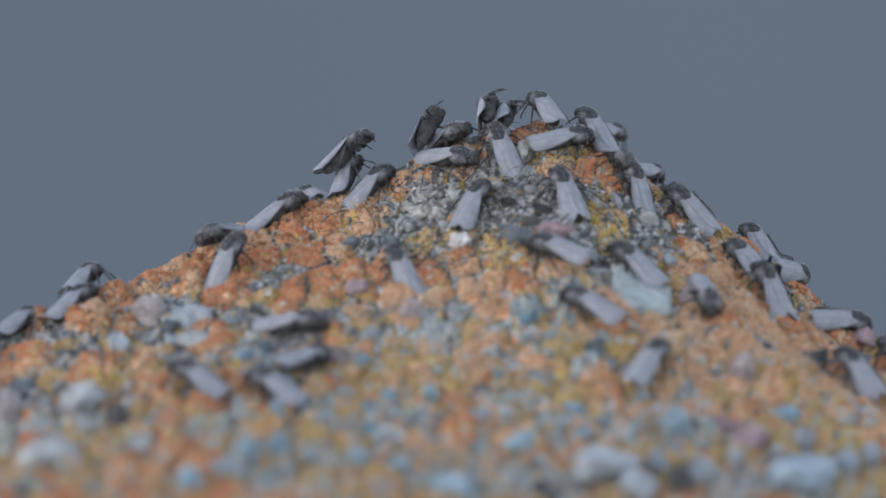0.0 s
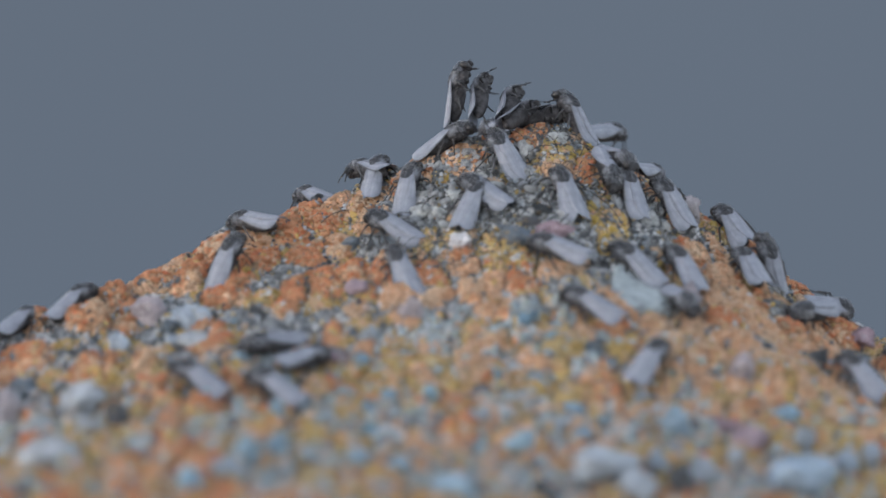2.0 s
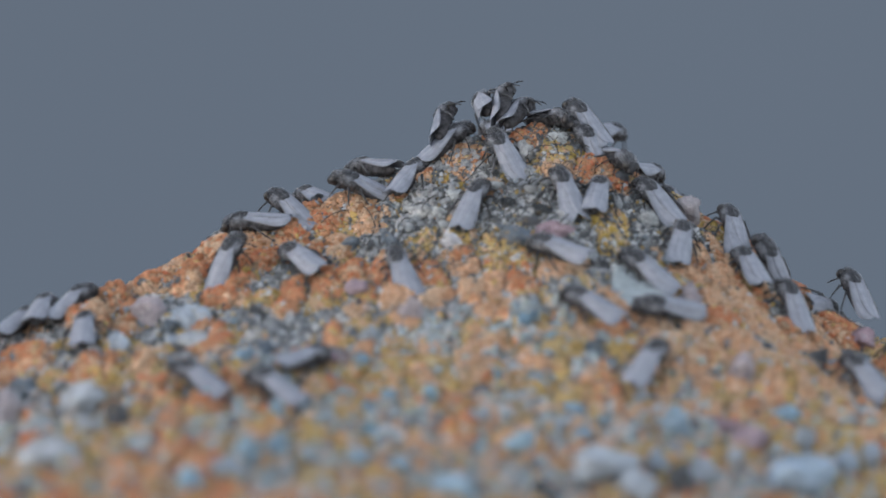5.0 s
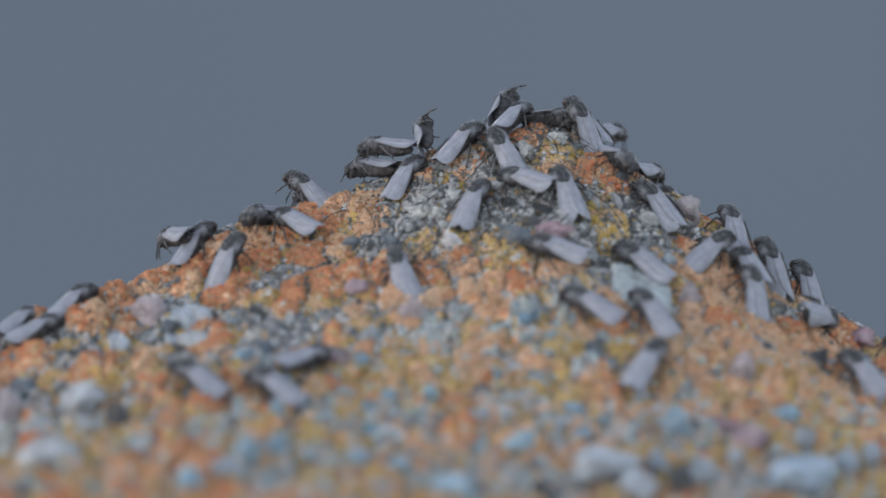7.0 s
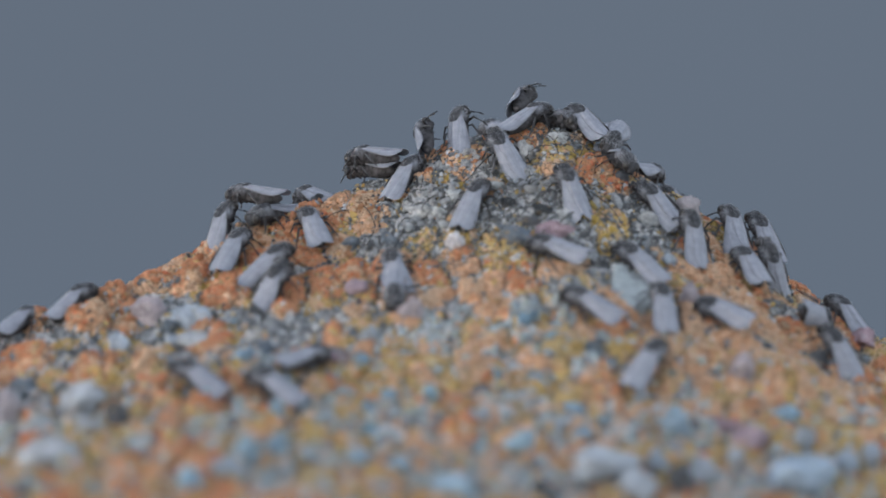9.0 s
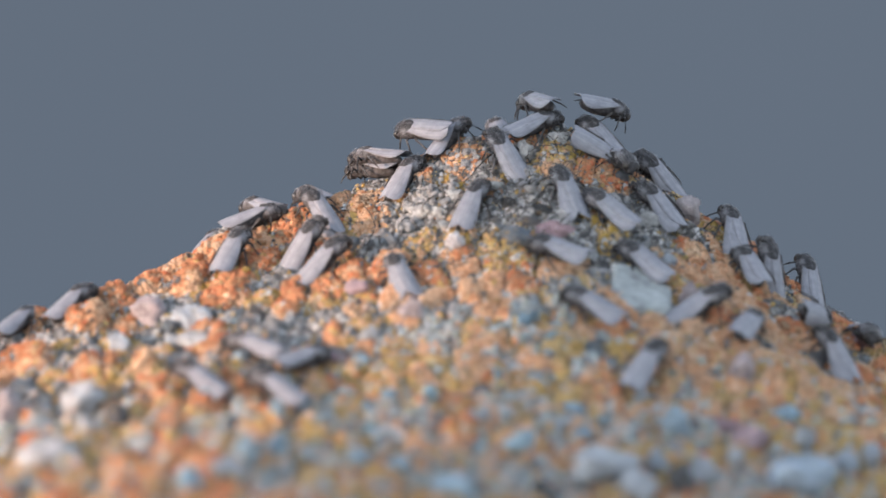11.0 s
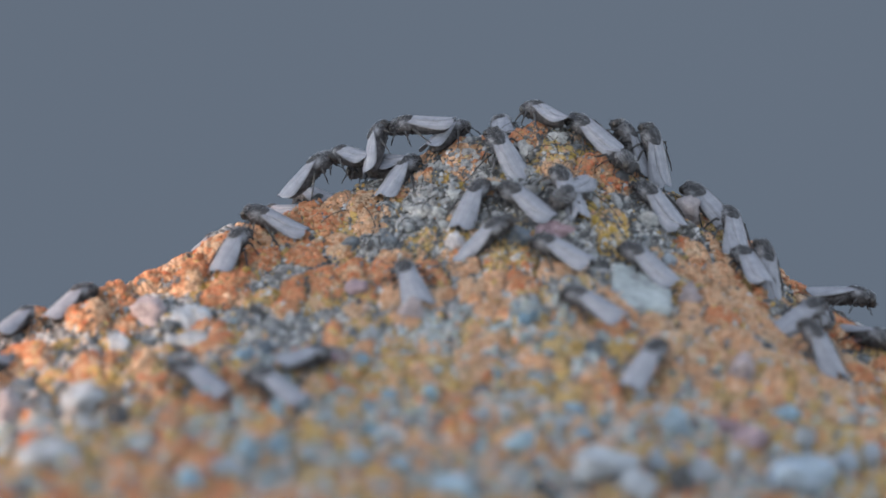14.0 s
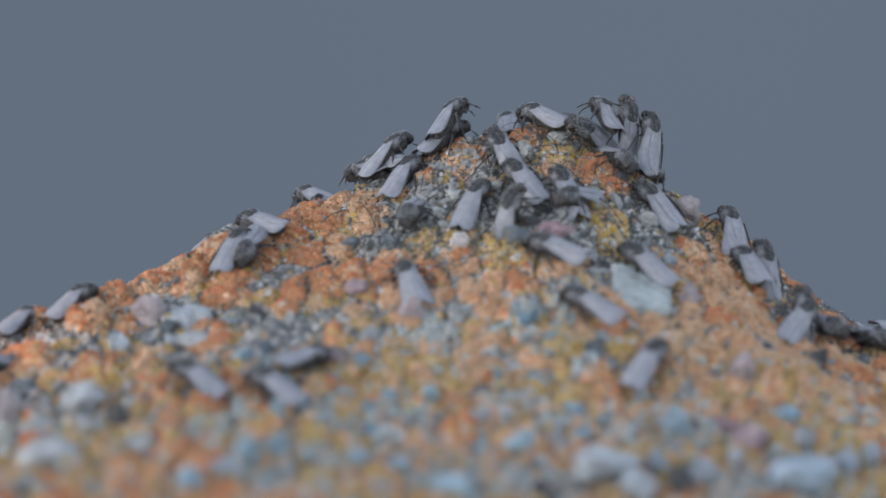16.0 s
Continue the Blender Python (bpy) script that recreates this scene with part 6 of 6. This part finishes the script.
    stroll(fly_d1, [
        (0, at(31.2, -28.6, -3.3, -22, -10, -172)),
        (0.5, at(29.9, -28.2, -2.8, -20, -5, -164)),
        (1, at(29.4, -31.0, -3.8, -6, 3, -148, 26)),
        (1.5, at(28.6, -32.6, -4.2, -5, 3, -148, 27)),
        (2, at(28.2, -31.3, -3.7, -13, -3, -163, 9)),
        (2.5, at(28.3, -32.1, -4.1, -15, -6, -170)),
        (3, at(28.1, -32.7, -4.3, -20, -11, 174)),
        (3.5, at(27.6, -32.1, -4.0, -16, -17, 155)),
        (4, at(27.4, -32.6, -4.1, -13, -19, 146)),
        (5.267, at(26.0, -33.9, -4.3, 13, -23, 86, -19)),
        (6.5, at(24.5, -35.2, -4.6, 30, -5, 32, -5)),
        (8, at(24.6, -35.5, -4.6, 28, -6, 31, -5)),
        (8.5, at(24.8, -35.6, -4.8, 25, -4, 28, -5)),
        (9, at(25.7, -33.9, -4.2, 32, 7, 10)),
        (10.267, at(28.9, -32.3, -4.2, 30, 16, -34)),
        (11.5, at(32.1, -30.7, -4.1, 22, 21, -79, 17)),
        (12, at(34.2, -29.9, -4.5, 18, 24, -62, 8)),
        (12.5, at(39.0, -27.1, -5.1, 24, 26, -56)),
        (13, at(41.9, -20.5, -4.8, 17, 31, -53)),
        (13.5, at(48.2, -10.9, -6.0, -10, 15, -67)),
        (14, at(50.0, -11.7, -6.1, -9, 2, -91)),
        (14.5, at(52.1, -12.7, -7.8, -16, 9, -75)),
        (15, at(54.7, -14.0, -8.6, -21, 11, -66)),
        (15.5, at(56.2, -14.7, -10.0, -18, 13, -51)),
        (16, at(56.2, -14.7, -10.0, -18, 13, -51))])
    stroll(fly_l2, [
        (0, at(-27.8, -12.3, 1.9, -5, 5, 149)),
        (0.5, at(-27.1, -12.1, 2.2, -7, -4, 134)),
        (1, at(-23.9, -11.7, 2.8, -8, -21, 67)),
        (1.5, at(-23.7, -11.3, 3.1, -8, -20, 54)),
        (2, at(-23.3, -10.7, 3.3, -7, -19, 50)),
        (4, at(-23.4, -11.0, 3.2, -9, -20, 54)),
        (5.267, at(-23.2, -10.6, 3.3, -7, -12, 96)),
        (6.5, at(-22.9, -10.2, 3.5, -1, -7, 137)),
        (7, at(-22.4, -9.1, 3.9, -3, -1, 144)),
        (7.267, at(-21.9, -9.5, 3.9, -10, -8, 92)),
        (7.5, at(-21.3, -9.9, 3.9, -8, -17, 39)),
        (7.733, at(-21.7, -9.5, 3.9, -9, -8, 90)),
        (8, at(-22.0, -9.1, 4.0, -2, -2, 142)),
        (9, at(-21.4, -9.0, 4.1, -6, -4, 139)),
        (9.833, at(-22.4, -9.2, 3.9, -4, 5, -163)),
        (10.667, at(-23.3, -9.3, 3.7, 5, 7, -103)),
        (11.5, at(-24.2, -9.5, 3.5, 11, 1, -44)),
        (12, at(-23.4, -9.4, 3.7, 14, 2, -41)),
        (12.5, at(-23.3, -9.6, 3.6, 11, 3, -40)),
        (13, at(-23.5, -9.5, 3.6, 8, -1, -32)),
        (13.5, at(-19.7, -6.1, 7.7, 21, -1, -53)),
        (14, at(-16.6, -5.1, 8.8, 35, 2, -65)),
        (14.5, at(-13.8, -4.1, 8.4, 44, -0, -58)),
        (15, at(-11.1, -3.6, 9.6, 44, 5, -78)),
        (15.5, at(-8.6, -2.9, 9.9, 45, 5, -78)),
        (16, at(-6.7, -2.3, 11.1, 34, -2, -62))])
    stroll(fly_e1, [
        (0, at(-59.1, -30.5, -9.8, 13, 4, -29)),
        (4, at(-57.8, -30.5, -9.8, 13, 4, -29)),
        (5.267, at(-45.0, -19.9, -4.9, 2, -13, 1)),
        (6.5, at(-32.3, -9.4, -0.1, -18, -22, 36)),
        (7, at(-32.9, -11.6, 1.6, -16, -24, 33)),
        (7.5, at(-29.8, -19.3, -1.3, 5, -3, -31)),
        (8, at(-25.9, -19.8, -0.8, 29, 11, -43)),
        (8.5, at(-22.8, -19.7, -0.5, 37, 14, -43)),
        (9, at(-21.5, -20.5, -0.8, 30, 15, -47)),
        (11.3, at(-12.9, -19.6, 0.3, 39, 14, -47)),
        (11.5, at(-11.9, -19.1, 0.7, 44, 20, -66)),
        (12, at(-7.6, -18.5, 1.4, 8, 19, -64)),
        (12.5, at(-0.9, -20.9, 1.8, 12, 19, -64)),
        (13, at(4.9, -20.9, 3.0, 47, 14, -42)),
        (13.5, at(5.5, -20.4, 3.4, 53, 21, -57)),
        (14, at(5.7, -21.3, 2.8, 40, 23, -66)),
        (14.5, at(5.1, -20.5, 3.2, 43, 20, -54)),
        (15, at(5.4, -19.2, 4.0, 48, 6, -23)),
        (15.5, at(7.1, -18.4, 4.7, 62, 19, -48)),
        (16, at(8.8, -17.5, 5.7, 73, 13, -36))])
    stroll(fly_e2, [
        (0, at(-17.8, -35.1, -5.9, 3, 18, -100)),
        (0.5, at(-18.4, -35.7, -6.1, 0, 14, -115)),
        (1, at(-19.0, -36.3, -6.3, -8, 8, -150)),
        (1.5, at(-19.1, -38.9, -7.2, -10, -5, 160)),
        (2, at(-20.0, -40.0, -7.5, -6, -12, 130)),
        (2.5, at(-20.9, -40.6, -7.7, 2, -18, 92)),
        (3, at(-24.8, -38.4, -7.3, 13, -20, 62)),
        (3.5, at(-28.6, -36.2, -7.0, 32, -16, 33)),
        (4, at(-37.8, -31.8, -7.5, 13, -14, 27)),
        (5.267, at(-43.5, -29.2, -7.7, 14, -6, -10)),
        (6.5, at(-49.1, -26.6, -7.9, 10, 2, -46)),
        (7, at(-49.2, -27.4, -8.1, 9, 2, -47)),
        (7.5, at(-43.2, -28.2, -6.9, 7, 5, -41)),
        (8, at(-33.7, -27.4, -5.3, 7, 2, -41)),
        (8.5, at(-25.2, -28.7, -4.1, 5, 9, -37)),
        (9, at(-20.4, -26.0, -2.8, 46, 9, -32)),
        (11.3, at(-16.8, -14.3, 2.3, 47, 13, -38)),
        (11.5, at(-18.7, -12.8, 2.9, 45, -2, -7)),
        (12, at(-18.4, -9.2, 4.6, 55, 0, -15)),
        (12.5, at(-18.1, -10.9, 3.8, 47, -2, -7)),
        (13, at(-18.7, -7.5, 5.2, 45, -17, 37)),
        (13.5, at(-20.1, -9.7, 4.1, 29, -22, 74)),
        (14, at(-21.4, -10.7, 3.4, 16, -22, 64)),
        (14.5, at(-21.2, -13.1, 2.4, 11, -21, 49)),
        (15, at(-21.9, -12.5, 2.8, -8, -19, 44)),
        (15.267, at(-23.0, -13.6, 2.1, -7, -15, 92)),
        (15.5, at(-24.1, -14.6, 1.5, -3, -12, 139)),
        (16, at(-23.9, -15.9, 1.1, -25, -0, 169))])
    stroll(fly_n1, [
        (0, at(-44.5, -16.5, -3.3, 8, -16, -21)),
        (0.267, at(-45.6, -17.1, -4.2, -4, -21, 17)),
        (0.5, at(-46.8, -17.7, -5.1, -17, -17, 54)),
        (1, at(-51.0, -13.8, -7.4, -15, -11, 48)),
        (2, at(-52.0, -6.5, -10.6, -25, -8, 55)),
        (16, at(-52.0, -6.5, -10.6, -25, -8, 55))])
    stroll(fly_k1, [
        (0, at(7.6, 14.0, 12.7, -1, -11, 22)),
        (9, at(7.6, 14.0, 12.7, -1, -11, 22)),
        (11.5, at(7.8, 5.1, 13.5, 5, -12, 4)),
        (15, at(8.1, 5.1, 14.0, 6, -11, -1)),
        (15.5, at(8.1, 4.1, 14.5, 7, -11, 3)),
        (16, at(8.8, 4.1, 14.2, 6, -10, -2))])
    stroll(fly_k2, [
        (0, at(14.5, 5.0, 13.2, 10, 0, 20)),
        (0.8, at(14.2, 3.4, 14.2, 8, 4, -30)),
        (1.4, at(12.6, 1.6, 15.4, 4, 8, -85, -40)),
        (2, at(12.4, 1.2, 15.6, 2, 8, -98, -50)),
        (4, at(13.0, 1.0, 15.6, 2, 8, -100, -50)),
        (5.2, at(13.6, 0.8, 15.4, -4, 6, -140, -20)),
        (6.5, at(13.4, 0.8, 15.3, -4, 6, -122, -34)),
        (9, at(13.8, 0.8, 15.2, -4, 6, -128, -34)),
        (10.2, at(15.0, 3.5, 14.0, 0, 8, -110)),
        (11.3, at(15.4, 8.0, 11.0, -10, 4, -60)),
        (16, at(15.4, 8.0, 11.0, -10, 4, -60))])
    more_motions()


motions()
